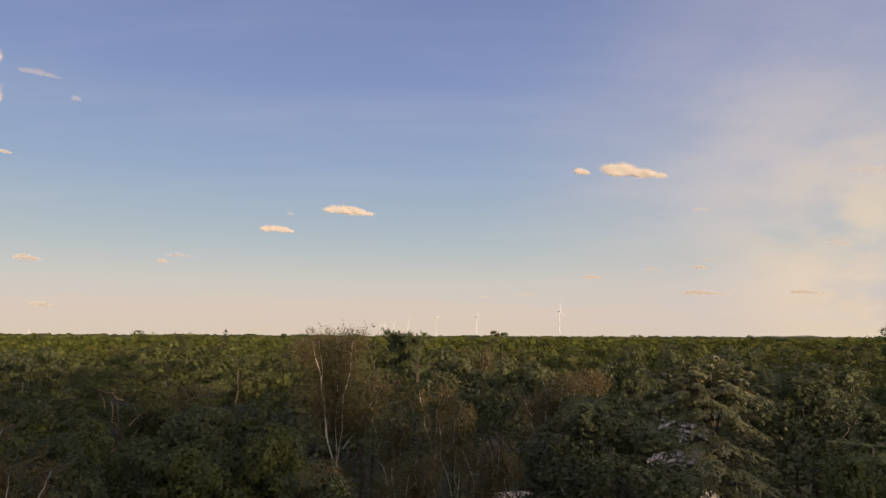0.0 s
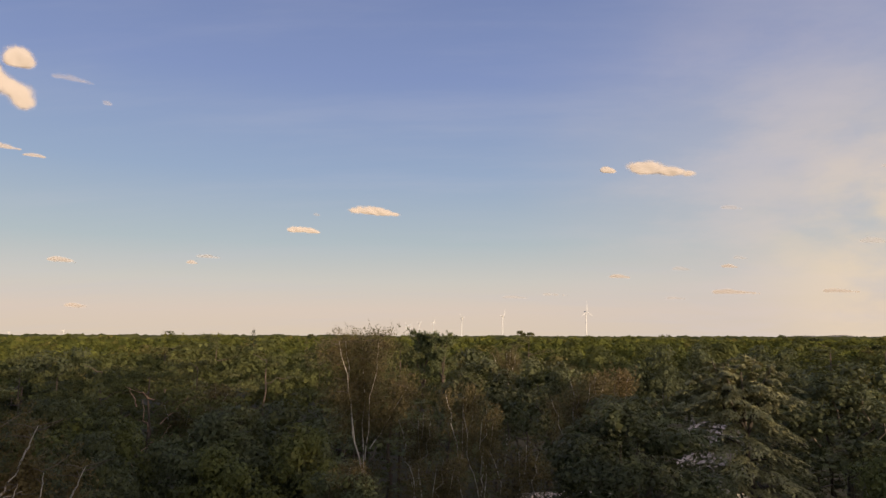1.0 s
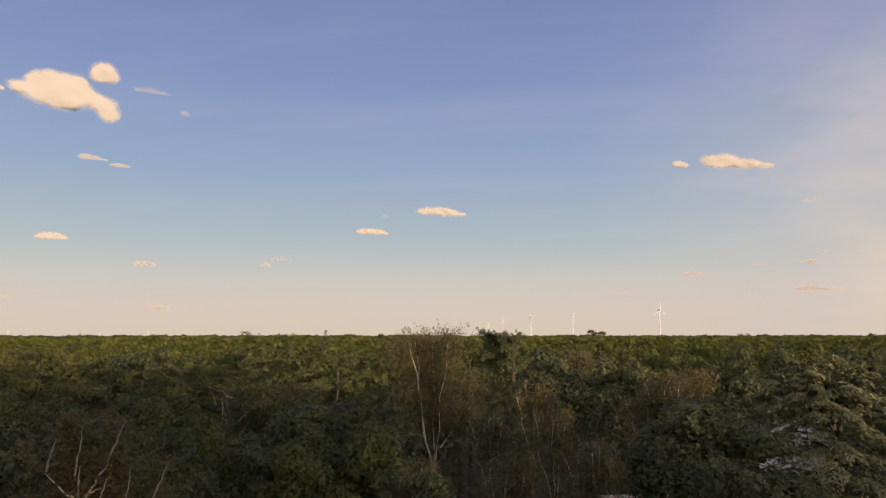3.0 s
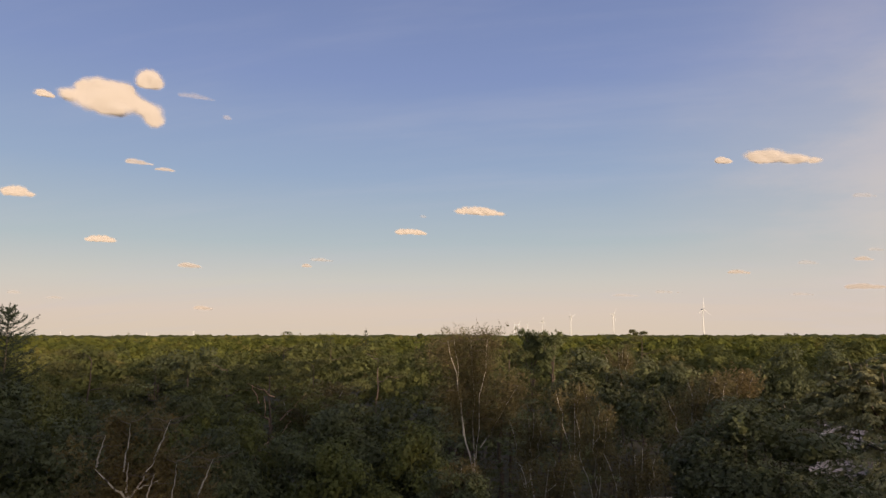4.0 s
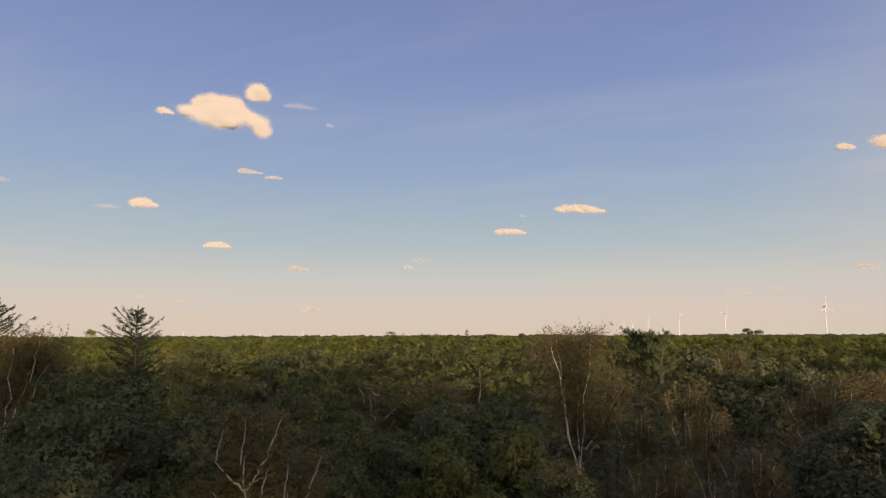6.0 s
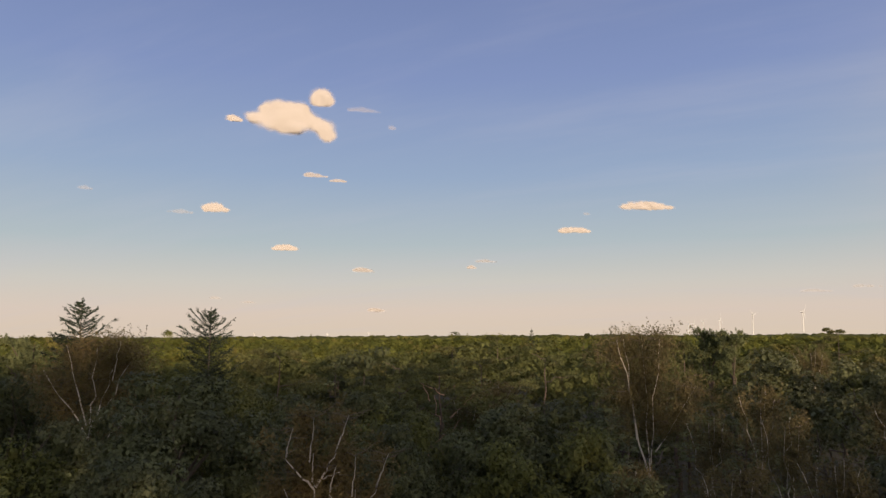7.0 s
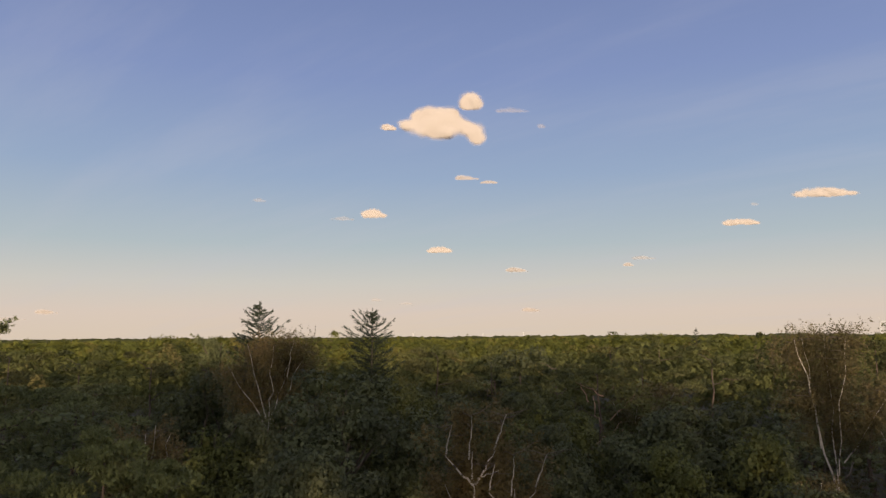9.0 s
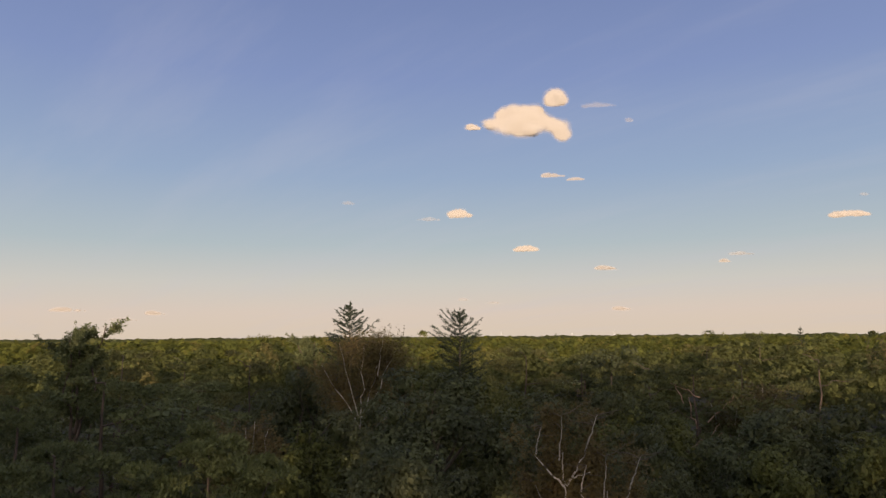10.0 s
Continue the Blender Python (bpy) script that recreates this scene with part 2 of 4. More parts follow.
def tube(points, radii, sides=7):
    """A tapered round limb through the points."""
    points, radii = np.asarray(points, dtype=float), np.asarray(radii, dtype=float)
    heading_ = unit(np.gradient(points, axis=0))
    ref = np.where(np.abs(heading_[:, 2:3]) > 0.9, np.array([[1.0, 0, 0]]), np.array([[0, 0, 1.0]]))
    a = unit(np.cross(heading_, ref))
    b = np.cross(heading_, a)
    turn = np.arange(sides) * 2 * np.pi / sides
    ring = np.cos(turn)[None, :, None] * a[:, None] + np.sin(turn)[None, :, None] * b[:, None]
    v = points[:, None] + ring * radii[:, None, None]
    n = len(points)
    i, j = np.meshgrid(np.arange(n - 1), np.arange(sides), indexing="ij")
    k = (j + 1) % sides
    q = np.stack([i * sides + j, i * sides + k, (i + 1) * sides + k, (i + 1) * sides + j], axis=-1).reshape(-1, 4)
    return v.reshape(-1, 3), q


def bend(rng, start, end, steps=6, wobble=0.12, sag=0.0):
    """A crooked line from start to end."""
    start, end = np.asarray(start, dtype=float), np.asarray(end, dtype=float)
    s = np.linspace(0, 1, steps)[:, None]
    size = np.linalg.norm(end - start)
    p = start + (end - start) * s + rng.normal(size=(steps, 3)) * wobble * size / steps * np.sin(np.pi * np.clip(s, 0, 1)) * 2
    p[:, 2] += sag * size * np.sin(np.pi * s[:, 0])
    return p


def tree(name, label, category="tree", group=""):
    ob = new(name)
    return tagged(ob, label, category, group)


# ---- kinds of tree ----
def oak(seed, leaf, label, name="oak_tree", leaves=205, sprig=0.36, clumps=64, height=18.0, reach=6.0):
    rng = np.random.RandomState(seed)
    top = tree(name, label, group="broadleaved trees of the wood")
    core = np.array([0, 0, height * 0.64])
    size = np.array([reach * 0.82, reach * 0.82, height * 0.29])
    under("trunk", quick_mesh("trunk", *tube(bend(rng, (0, 0, -0.4), (0.3, -0.2, height * 0.62), 8, 0.05), np.linspace(0.42, 0.16, 8), 9), OAK_BARK, True), top)
    d = ball(rng, clumps * 2)
    d = d[d[:, 2] > -0.45][:clumps]
    lumpy = 0.62 + 0.46 * rng.rand(len(d), 1)
    centres = core + d * size * lumpy
    rc = (0.14 + 0.14 * rng.rand(len(d))) * reach * 1.05
    for k in range(6):
        base = np.array([0.15, -0.1, height * (0.3 + 0.05 * k)])
        under("limb", quick_mesh("limb", *tube(bend(rng, base, centres[k * 3], 6, 0.25), np.linspace(0.17, 0.05, 6), 6), OAK_BARK, True), top)
    pieces, inner = [], []
    for c, dd, r in zip(centres, d, rc):
        n = int(leaves * (r / (0.24 * reach)) ** 2)
        q = unit(ball(rng, n) + 0.55 * dd + np.array([0, 0, 0.25]))
        rr = r * (0.7 + 0.38 * rng.rand(n, 1) ** 0.7)
        p = c + q * rr * np.array([1.1, 1.1, 0.78])
        s = sprig * (0.6 + 0.8 * rng.rand(n))
        pieces.append(blades(rng, p, q * 0.5 + ball(rng, n) * 0.6 + np.array([0, 0, 0.45]), s, s * 0.62))
        m = 40 if leaves > 100 else 14
        q = ball(rng, m)
        inner.append(blades(rng, c + q * r * 0.5 * rng.rand(m, 1) ** 0.5, q, r * 0.42, r * 0.32, fold=0.1))
    under("crown", quick_mesh("crown", *join(pieces), leaf), top)
    under("inner_foliage", quick_mesh("inner_foliage", *join(inner), ASH_INNER if leaf is ASH_LEAF else OAK_INNER), top)
    return top


def pine(seed, label, name="pine_tree", height=18.0, reach=3.6, tiers=17, tufts=480, leaf=None, bare=0.3, spike=0.32, fine=0.42, pad=0.4, skin=None, snags=0, lift=0.12):
    rng = np.random.RandomState(seed)
    top = tree(name, label, group="pines of the wood")
    lean = rng.normal(size=2) * 0.4
    spine = bend(rng, (0, 0, -0.4), (lean[0], lean[1], height * 0.96), 10, 0.05)
    under("trunk", quick_mesh("trunk", *tube(spine, np.linspace(0.25, 0.05, 10), 8), PINE_BARK, True), top)
    pieces, inner = [], []
    for k in range(snags):
        at = spine[3 + k % 6]
        turn = k * 1.9 + rng.rand()
        wide = reach * (0.2 + 0.35 * rng.rand())
        at = at + np.array([rng.normal() * 0.5, -0.9 - 0.8 * rng.rand(), 0.4 * rng.normal()])
        tip = at + np.array([np.cos(turn) * wide, -0.3 * wide, 0.9 + 1.9 * rng.rand()])
        under("limb", quick_mesh("limb", *tube(bend(rng, at, tip, 7, 0.22), np.linspace(0.06, 0.02, 7), 6), skin or PINE_BARK, True), top, "bare crooked reddish limb")
    for k in range(tiers):
        s = bare + (1 - bare) * (k + rng.rand() * 0.8) / tiers
        at = np.array([np.interp(s * height, spine[:, 2], spine[:, i]) for i in range(3)])
        turn = k * 2.4 + rng.rand()
        wide = reach * (0.45 + 0.75 * np.sin(np.pi * min(1, (1 - s) / (1 - bare) * 0.62 + 0.1))) * (0.65 + 0.45 * rng.rand())
        wide *= 0.45 + 0.55 * min(1, (1 - s) / 0.18)
        tip = at + np.array([np.cos(turn) * wide, np.sin(turn) * wide, lift * wide + 0.5 * rng.rand()])
        if k % 4 == 0:
            under("limb", quick_mesh("limb", *tube(bend(rng, at, tip, 5, 0.3), np.linspace(0.06, 0.02, 5), 5), PINE_BARK, True), top)
        for f in (1.0, 0.6):
            if f < 1 and rng.rand() < 0.3:
                continue
            c = at + (tip - at) * f + rng.normal(size=3) * 0.2
            r = pad * (1 + 0.36 * rng.rand()) * reach * (0.7 + 0.3 * f) * (0.5 + 0.5 * min(1, (1 - s) / 0.2))
            n = int(tufts * (0.6 + 0.8 * rng.rand()))
            q = unit(ball(rng, n) + np.array([0.3 * np.cos(turn), 0.3 * np.sin(turn), 0.7]))
            p = c + q * r * np.array([1.0, 1.0, 0.36]) * (0.7 + 0.35 * rng.rand(n, 1)) * (1 + 0.18 * np.sin(q[:, :1] * 6 + k) * np.cos(q[:, 1:2] * 6))
            s_ = spike * (0.7 + 0.6 * rng.rand(n))
            pieces.append(blades(rng, p, ball(rng, n) + np.array([0, 0, 0.3]), s_, s_ * fine, along=unit(q + np.array([0, 0, 0.5]))))
            q = ball(rng, 16)
            inner.append(blades(rng, c + q * r * 0.5 * np.array([1, 1, 0.22]), q * 0.6 + np.array([0, 0, 1.0]), r * 0.45, r * 0.3, fold=0.1))
    under("crown", quick_mesh("crown", *join(pieces), leaf or PINE_LEAF), top)
    under("inner_foliage", quick_mesh("inner_foliage", *join(inner), SUNLIT_INNER if leaf is SUNLIT_PINE_LEAF else PINE_INNER), top)
    return top


def birch(seed, label, stems, name="birch_tree", height=18.0, reach=3.4, strands=640, hang=12, leaf=0.19, low=0.3, twigs=40, front=-9.0, crook=0.14, foliage_=None, ahead=0.0):
    """stems: where each stem starts and ends, as parts of the height and reach, and its thickness."""
    rng = np.random.RandomState(seed)
    top = tree(name, label, group="birches of the wood")
    lines = []
    for k, (x0, z0, x1, y1, z1, thick) in enumerate(stems):
        p = bend(rng, (x0 * reach, 0, z0 * height), (x1 * reach, y1 * reach, z1 * height), 9, crook)
        lines.append(p)
        under("trunk" if k == 0 else "limb", quick_mesh("stem", *tube(p - np.array([0, ahead * reach if k else 0, 0]), np.linspace(thick, thick * 0.22, 9), 7), BIRCH_BARK, True), top)
    tips, pieces = [], []
    for k in range(twigs):
        p = lines[rng.randint(len(lines))]
        s = 1.0 - 0.68 * rng.rand() ** 1.3
        at = np.array([np.interp(s * 8, np.arange(9), p[:, i]) for i in range(3)])
        turn = rng.rand() * 2 * np.pi
        out = np.array([np.cos(turn), np.sin(turn), 0.0]) * reach * (0.25 + 0.4 * rng.rand())
        tip = at + out + np.array([0, 0, height * 0.035 * rng.rand()])
        tips.append(np.linspace(at, tip, 6))
        if k % 2 == 0:
            pieces.append(tube(bend(rng, at, tip, 5, 0.12), np.linspace(0.022, 0.009, 5), 4))
    tagged(under("twig_spray", quick_mesh("twig_spray", *join(pieces), TWIG_BARK, True), top), kind="stuff")
    tips = np.concatenate(tips)
    roots = tips[rng.randint(len(tips), size=strands)] + rng.normal(size=(strands, 3)) * reach * 0.1
    roots = roots[(roots[:, 2] > low * height) & (roots[:, 1] > front * reach)]
    drop = (0.5 + 1.3 * rng.rand(len(roots), 1)) * np.where(rng.rand(len(roots), 1) < 0.3, -0.35, 1.0)
    s = np.linspace(0, 1, hang)[None, :, None]
    swing = rng.normal(size=(len(roots), 1, 3)) * np.array([0.3, 0.3, 0])
    p = (roots[:, None] + swing * s - np.array([0, 0, 1.0]) * drop[:, None] * s ** 1.3 + rng.normal(size=(len(roots), hang, 3)) * 0.07).reshape(-1, 3)
    n = len(p)
    size = leaf * (0.6 + 0.8 * rng.rand(n))
    under("crown", quick_mesh("crown", *blades(rng, p, ball(rng, n) + np.array([0, 0, 0.2]), size, size * 0.62), foliage_ or BIRCH_LEAF), top)
    return top


def brush(rng, start, end, n, size, fine=0.3, wild=0.85):
    """Needles round shoots from start to end, n for each shoot."""
    m = len(start)
    u = rng.rand(m, n, 1)
    axis = unit(end - start)[:, None]
    way_ = unit(axis * 0.75 + ball(rng, m * n).reshape(m, n, 3) * wild)
    s_ = size * (0.7 + 0.6 * rng.rand(m * n))
    p = start[:, None] + (end - start)[:, None] * u + way_ * size * 0.4
    return blades(rng, p.reshape(-1, 3), ball(rng, m * n), s_, s_ * fine, along=way_.reshape(-1, 3))


def spruce(seed, label, name="spruce_tree", height=25.0, reach=3.9, boughs=130, spread=0.19, sweep=0.3):
    """Sparse upswept boughs of uneven length, each feathered with side shoots."""
    rng = np.random.RandomState(seed)
    top = tree(name, label, group="spruces above the wood")
    under("trunk", quick_mesh("trunk", *tube(bend(rng, (0, 0, -0.4), (0.1, 0, height), 9, 0.02), np.linspace(0.3, 0.02, 9), 7), OAK_BARK, True), top)
    leader = np.linspace((0.1, 0, height * 0.93), (0.12, 0.02, height * 1.012), 9)
    pieces = [brush(rng, leader[:-1], leader[1:], 12, 0.2)]
    for k in range(boughs):
        s = 0.36 + 0.635 * ((k + rng.rand() * 1.4) / (boughs + 1)) ** 0.8
        wide = reach * min(1.0, (1 - s) / spread) ** 0.9 * (0.42 + 0.66 * rng.rand()) + 0.1
        turn = k * 2.4 + rng.rand() * 1.2
        out = np.array([np.cos(turn), np.sin(turn), 0.0])
        side = np.array([-out[1], out[0], 0])
        lift = (sweep + 0.4 * rng.rand()) * (1.25 if s > 0.9 else 1.0)
        along = np.linspace(0, 1, 8)[:, None]
        line = np.array([0, 0, s * height]) + out * wide * along + np.array([0, 0, 1.0]) * wide * (lift * along ** 1.4 - 0.08 * along) + rng.normal(size=(8, 3)) * 0.05
        pieces.append(tube(line[::2], np.linspace(0.035, 0.01, 4), 4))
        pieces.append(brush(rng, line[1:-1], line[2:], 9, 0.2, 0.26, 0.5))
        m = 5 + int(wide * 4.2)
        u = 0.25 + 0.7 * rng.rand(m)
        root = np.stack([np.interp(u * 7, np.arange(8), line[:, i]) for i in range(3)], axis=1)
        sign = np.where(rng.rand(m, 1) < 0.5, -1, 1)
        tip = root + (out * 0.75 + side * sign * 0.65 + np.array([0, 0, 0.3]) + rng.normal(size=(m, 3)) * 0.2) * (wide * 0.3 * (1.15 - u) + 0.22)[:, None]
        pieces.append(brush(rng, root, tip, 13, 0.18, 0.26, 0.5))
    under("crown", quick_mesh("crown", *join(pieces), SPRUCE_LEAF), top)
    return top


def tufted_pine(seed, label, height=23.0, reach=2.6, boughs=50, bare=0.64, lobes=3):
    """A pine whose upturned boughs end in finger-like upright shoots, the top split in a few lobes."""
    rng = np.random.RandomState(seed)
    top = tree("pine_tree", label, group="pines of the wood")
    spine = bend(rng, (0, 0, -0.4), (0.1, 0.1, height * 0.9), 10, 0.04)
    under("trunk", quick_mesh("trunk", *tube(spine, np.linspace(0.26, 0.06, 10), 8), PINE_BARK, True), top)
    heads = [(np.cos(k * 2.1 + seed) * reach * 0.5, np.sin(k * 2.1 + seed) * reach * 0.5, height * (0.975 - 0.02 * k)) for k in range(lobes)]
    lines = [bend(rng, spine[6], h, 8, 0.15) for h in heads]
    for p in lines:
        under("limb", quick_mesh("limb", *tube(p, np.linspace(0.12, 0.03, 8), 6), PINE_BARK, True), top)
    lines.append(spine[5:])
    start, end = [], []
    for k in range(boughs):
        p = lines[k % len(lines)]
        f = 0.15 + 0.85 * rng.rand() ** 0.7
        at = np.array([np.interp(f * (len(p) - 1), np.arange(len(p)), p[:, i]) for i in range(3)])
        if at[2] < bare * height:
            at[2] = height * (bare + 0.2 * rng.rand())
        left = (height - at[2]) / (height * (1 - bare))
        turn = rng.rand() * 6.28
        wide = reach * (0.2 + 0.75 * min(1.0, left * 1.5)) * (0.5 + 0.5 * rng.rand())
        tip = at + np.array([np.cos(turn) * wide, np.sin(turn) * wide, wide * (0.35 + 0.4 * rng.rand())])
        tip[2] = min(tip[2], height * 0.975)
        m = 10
        u = 0.25 + 0.75 * rng.rand(m, 1)
        root = at + (tip - at) * u + rng.normal(size=(m, 3)) * 0.18
        start.append(root)
        end.append(root + unit(np.array([np.cos(turn) * 0.4, np.sin(turn) * 0.4, 0.9]) + rng.normal(size=(m, 3)) * 0.3) * (0.45 + 0.4 * rng.rand(m, 1)))
        start.append(np.linspace(at, tip, 5)[:-1])
        end.append(np.linspace(at, tip, 5)[1:])
    crown = brush(rng, np.concatenate(start), np.concatenate(end), 22, 0.28, 0.42)
    under("crown", quick_mesh("crown", *crown, PINE_LEAF), top)
    return top


def cedar(seed, label, height=20.5, reach=6.6):
    """A broad silver-green cedar with several heads and level boughs, each a shelf of side sprays that droop at their tips."""
    rng = np.random.RandomState(seed)
    top = tree("cedar_tree", label)
    under("trunk", quick_mesh("trunk", *tube(bend(rng, (-1.2, 0, -0.4), (-0.4, 0.2, height * 0.93), 9, 0.03), np.linspace(0.42, 0.06, 9), 9), OAK_BARK, True), top)
    heads = [(-0.4, 0.2, 1.0), (-2.6, -0.5, 0.965), (1.9, -0.6, 0.975), (0.6, 1.8, 0.96), (3.2, 0.4, 0.93), (-1.2, -1.6, 0.985), (0.9, -1.8, 0.97)]
    for x, y, h in heads[1:]:
        under("limb", quick_mesh("limb", *tube(bend(rng, (-0.6, 0.1, height * 0.68), (x, y, height * h), 7, 0.1), np.linspace(0.13, 0.03, 7), 6), OAK_BARK, True), top)
    boughs = [(0.0, 0.0, 0.12 + 0.74 * (k + rng.rand()) / 84, None) for k in range(84)]
    for x, y, h in heads:
        boughs += [(x, y, h * (0.8 + 0.19 * (k + rng.rand()) / 15), h) for k in range(15)]
    pieces = []
    for k, (bx, by, s, h) in enumerate(boughs):
        if h is None:
            wide = reach * (0.42 + 0.58 * min(1.0, (1 - s) / 0.62)) * (0.72 + 0.36 * rng.rand())
        else:
            wide = 0.35 + 12.0 * (h - s) * (0.7 + 0.5 * rng.rand())
        turn = k * 2.399 + rng.rand() * 0.6
        out = np.array([np.cos(turn), np.sin(turn), 0.0])
        side = np.array([-out[1], out[0], 0.0])
        f = np.linspace(0, 1, 12)
        climb = 0.2 + 0.35 * s
        line = np.array([bx, by, s * height]) + out * (wide * f)[:, None] + np.array([0, 0, 1.0]) * (wide * (climb * f - (0.42 + 0.05 * s) * f ** 2.4))[:, None]
        if k % 3 == 0 and h is None:
            under("bough", quick_mesh("bough", *tube(line, np.linspace(0.1, 0.015, 12), 5), OAK_BARK, True), top)
        # side sprays in the plane of the bough, shorter towards its tip
        m = 7 + int(wide * 2.6)
        t0 = 0.22 + 0.78 * (np.arange(m) + rng.rand(m)) / m
        root = np.stack([np.interp(t0, f, line[:, i]) for i in range(3)], axis=1)
        sign = np.where(np.arange(m) % 2 == 0, 1.0, -1.0)[:, None]
        long_ = ((0.16 + 0.3 * (1.05 - t0)) * wide * (0.7 + 0.5 * rng.rand(m)) + 0.12)[:, None]
        away_ = unit(out * 0.95 + side * sign * 0.62 + rng.normal(size=(m, 3)) * np.array([0.12, 0.12, 0.05]))
        n = 22
        u = rng.rand(m, n, 1)
        p = root[:, None] + away_[:, None] * long_[:, None] * u - np.array([0, 0, 1.0]) * long_[:, None] * 0.5 * u ** 2 + rng.normal(size=(m, n, 3)) * np.array([0.09, 0.09, 0.04])
        dirs = unit(away_[:, None] - np.array([0, 0, 1.0]) * u * 0.9 + rng.normal(size=(m, n, 3)) * 0.28)
        size = 0.34 * (0.6 + 0.8 * rng.rand(m * n))
        pieces.append(blades(rng, p.reshape(-1, 3), np.array([0, 0, 0.8]) + out * 0.35 + rng.normal(size=(m * n, 3)) * 0.35, size, size * 0.3, along=dirs.reshape(-1, 3)))
    under("crown", quick_mesh("crown", *join(pieces), CEDAR_LEAF), top)
    return top


def spot(azimuth, away, z=0.0):
    v = heading(azimuth, 0) * away
    return v.x, v.y, z


def copy_at(model, place):
    """A copy whose size is the plan's alone, whatever the model's own."""
    x, y, z = model.scale
    return copy_thing(model, place @ Matrix.Diagonal((1 / x, 1 / y, 1 / z, 1)))


def stand(model, azimuth, away, tall, wide, was_tall, was_wide, turn, used):
    """Set the model, or a copy of it, at a place of the plan, with that height and half width."""
    place = Matrix.Translation(spot(azimuth, away)) @ Matrix.Rotation(turn, 4, "Z") @ Matrix.Diagonal((wide / was_wide, wide / was_wide, tall / was_tall, 1))
    if used:
        return copy_at(model, place)
    model.matrix_basis = place
    return model


# ---- ground ----
def ground_sheet():
    bm = bmesh.new()
    bmesh.ops.create_circle(bm, cap_ends=True, segments=96, radius=6000)
    me = bpy.data.meshes.new("ground")
    bm.to_mesh(me)
    bm.free()
    me.materials.append(FLOOR)
    return tagged(new("ground", me), "dark forest floor of needles, moss and leaf litter", "ground", kind="structure")


ground_sheet()

# ---- the plan of the near wood: azimuth, distance, height, half width ----
OAKS = [(12.6, 52, 17.9, 6.6), (27.7, 75, 20.3, 7.2), (18.3, 112, 20.6, 5.6), (22.8, 130, 21.2, 7.6), (14.9, 104, 20.6, 5.6), (6.3, 88, 19.9, 5.5), (0.8, 92, 20.1, 6.9),
    (-16.5, 50, 17.7, 5.6), (-10.1, 42, 14.3, 2.3), (-20.1, 50, 17.1, 4.6), (-28.7, 42, 15.8, 3.0), (-45.3, 48, 20.1, 6.2), (-47.8, 37, 16.5, 1.7), (-43.7, 36, 15.2, 2.3),
    (-36.7, 55, 17.7, 4.8), (-30.9, 100, 21.2, 6.3), (-31.4, 65, 17.1, 4.1), (-28.5, 47, 16.5, 3.1), (-55.1, 64, 19.6, 3.5), (-47.7, 37, 16.0, 1.9), (-51, 50, 17.5, 3.4)]
LIGHT_OAKS = [(30.5, 38, 16.8, 2.5), (-40.7, 70, 18.6, 4.7), (-13.7, 47, 16.4, 2.9), (-30.3, 52, 17.0, 3.3), (-19.3, 43, 15.9, 2.7), (-54.8, 48, 16.4, 3.0),
    (-27, 52, 16.4, 3.3)]
PINES = [(4.9, 150, 22.6, 3.8), (-75.1, 46, 18.8, 3.5),
    (-70.1, 52, 19.8, 4.6), (-64.9, 58, 18.5, 4.6), (-72.4, 36, 17.4, 3.2), (-66.7, 33, 16.0, 2.9), (-59.9, 75, 19.8, 4.7), 
    (-76.5, 65, 19.9, 3.5), (-69, 85, 20.2, 4.6), (-65, 95, 19.7, 5.1)]
YOUNG_PINES = [(-61.8, 33, 18.0, 2.6), (-58.4, 32, 16.8, 2.5), (-60.0, 29, 15.6, 2.2)]
LIT_PINES = [(-37.7, 88, 20.0, 5.1), (-33.1, 80, 18.9, 4.0), (-21.5, 88, 18.8, 5.5), (-28.3, 84, 18.8, 5.6), (-31.1, 76, 18.4, 4.8), (-16.5, 95, 19.6, 5.5), (-23.9, 125, 19.9, 6.8),
    (26.7, 150, 20.8, 7.5), (30.3, 110, 20.7, 5.0), (-12.2, 120, 21.3, 4.0), (-20.2, 140, 21.5, 4.1), (-55.8, 75, 19.5, 4.4), (-5.7, 95, 20.7, 4.8)]
BIRCHES = [(9.5, 76, 19.1, 3.5), (11.4, 80, 19.5, 3.7), (2.9, 112, 21.4, 3.7), (0.8, 50, 18.1, 2.1), (-0.7, 60, 19.0, 2.5), (3.6, 46, 16.3, 3.1), (-3, 45, 15.4, 2.8),
    (-21.1, 72, 18.3, 4.8), (-60.2, 48, 17.9, 3.6), (-22.2, 70, 17.4, 3.8), (8.1, 68, 17.8, 3.4), (-4.4, 56, 17.2, 2.6), (-10.2, 44, 15.1, 2.0)]

rng = np.random.RandomState(7)
taken = []


def plant(models, rows, was, face=False, least=0.0):
    """Cycle through the models; the first use of each is the model itself."""
    for k, (azimuth, away, tall, wide) in enumerate(rows):
        wide = max(wide, least * tall)
        model = models[k % len(models)]
        used = "set" in model.keys()
        stand(model, azimuth, away, tall, wide, was[0], was[1], radians(-azimuth) if face else rng.rand() * 6.28, used)
        if not used:
            model["set"] = 1
        taken.append(spot(azimuth, away)[:2] + (wide,))


near = lambda rows: [r for r in rows if r[1] <= 66]
far = lambda rows: [r for r in rows if r[1] > 66]

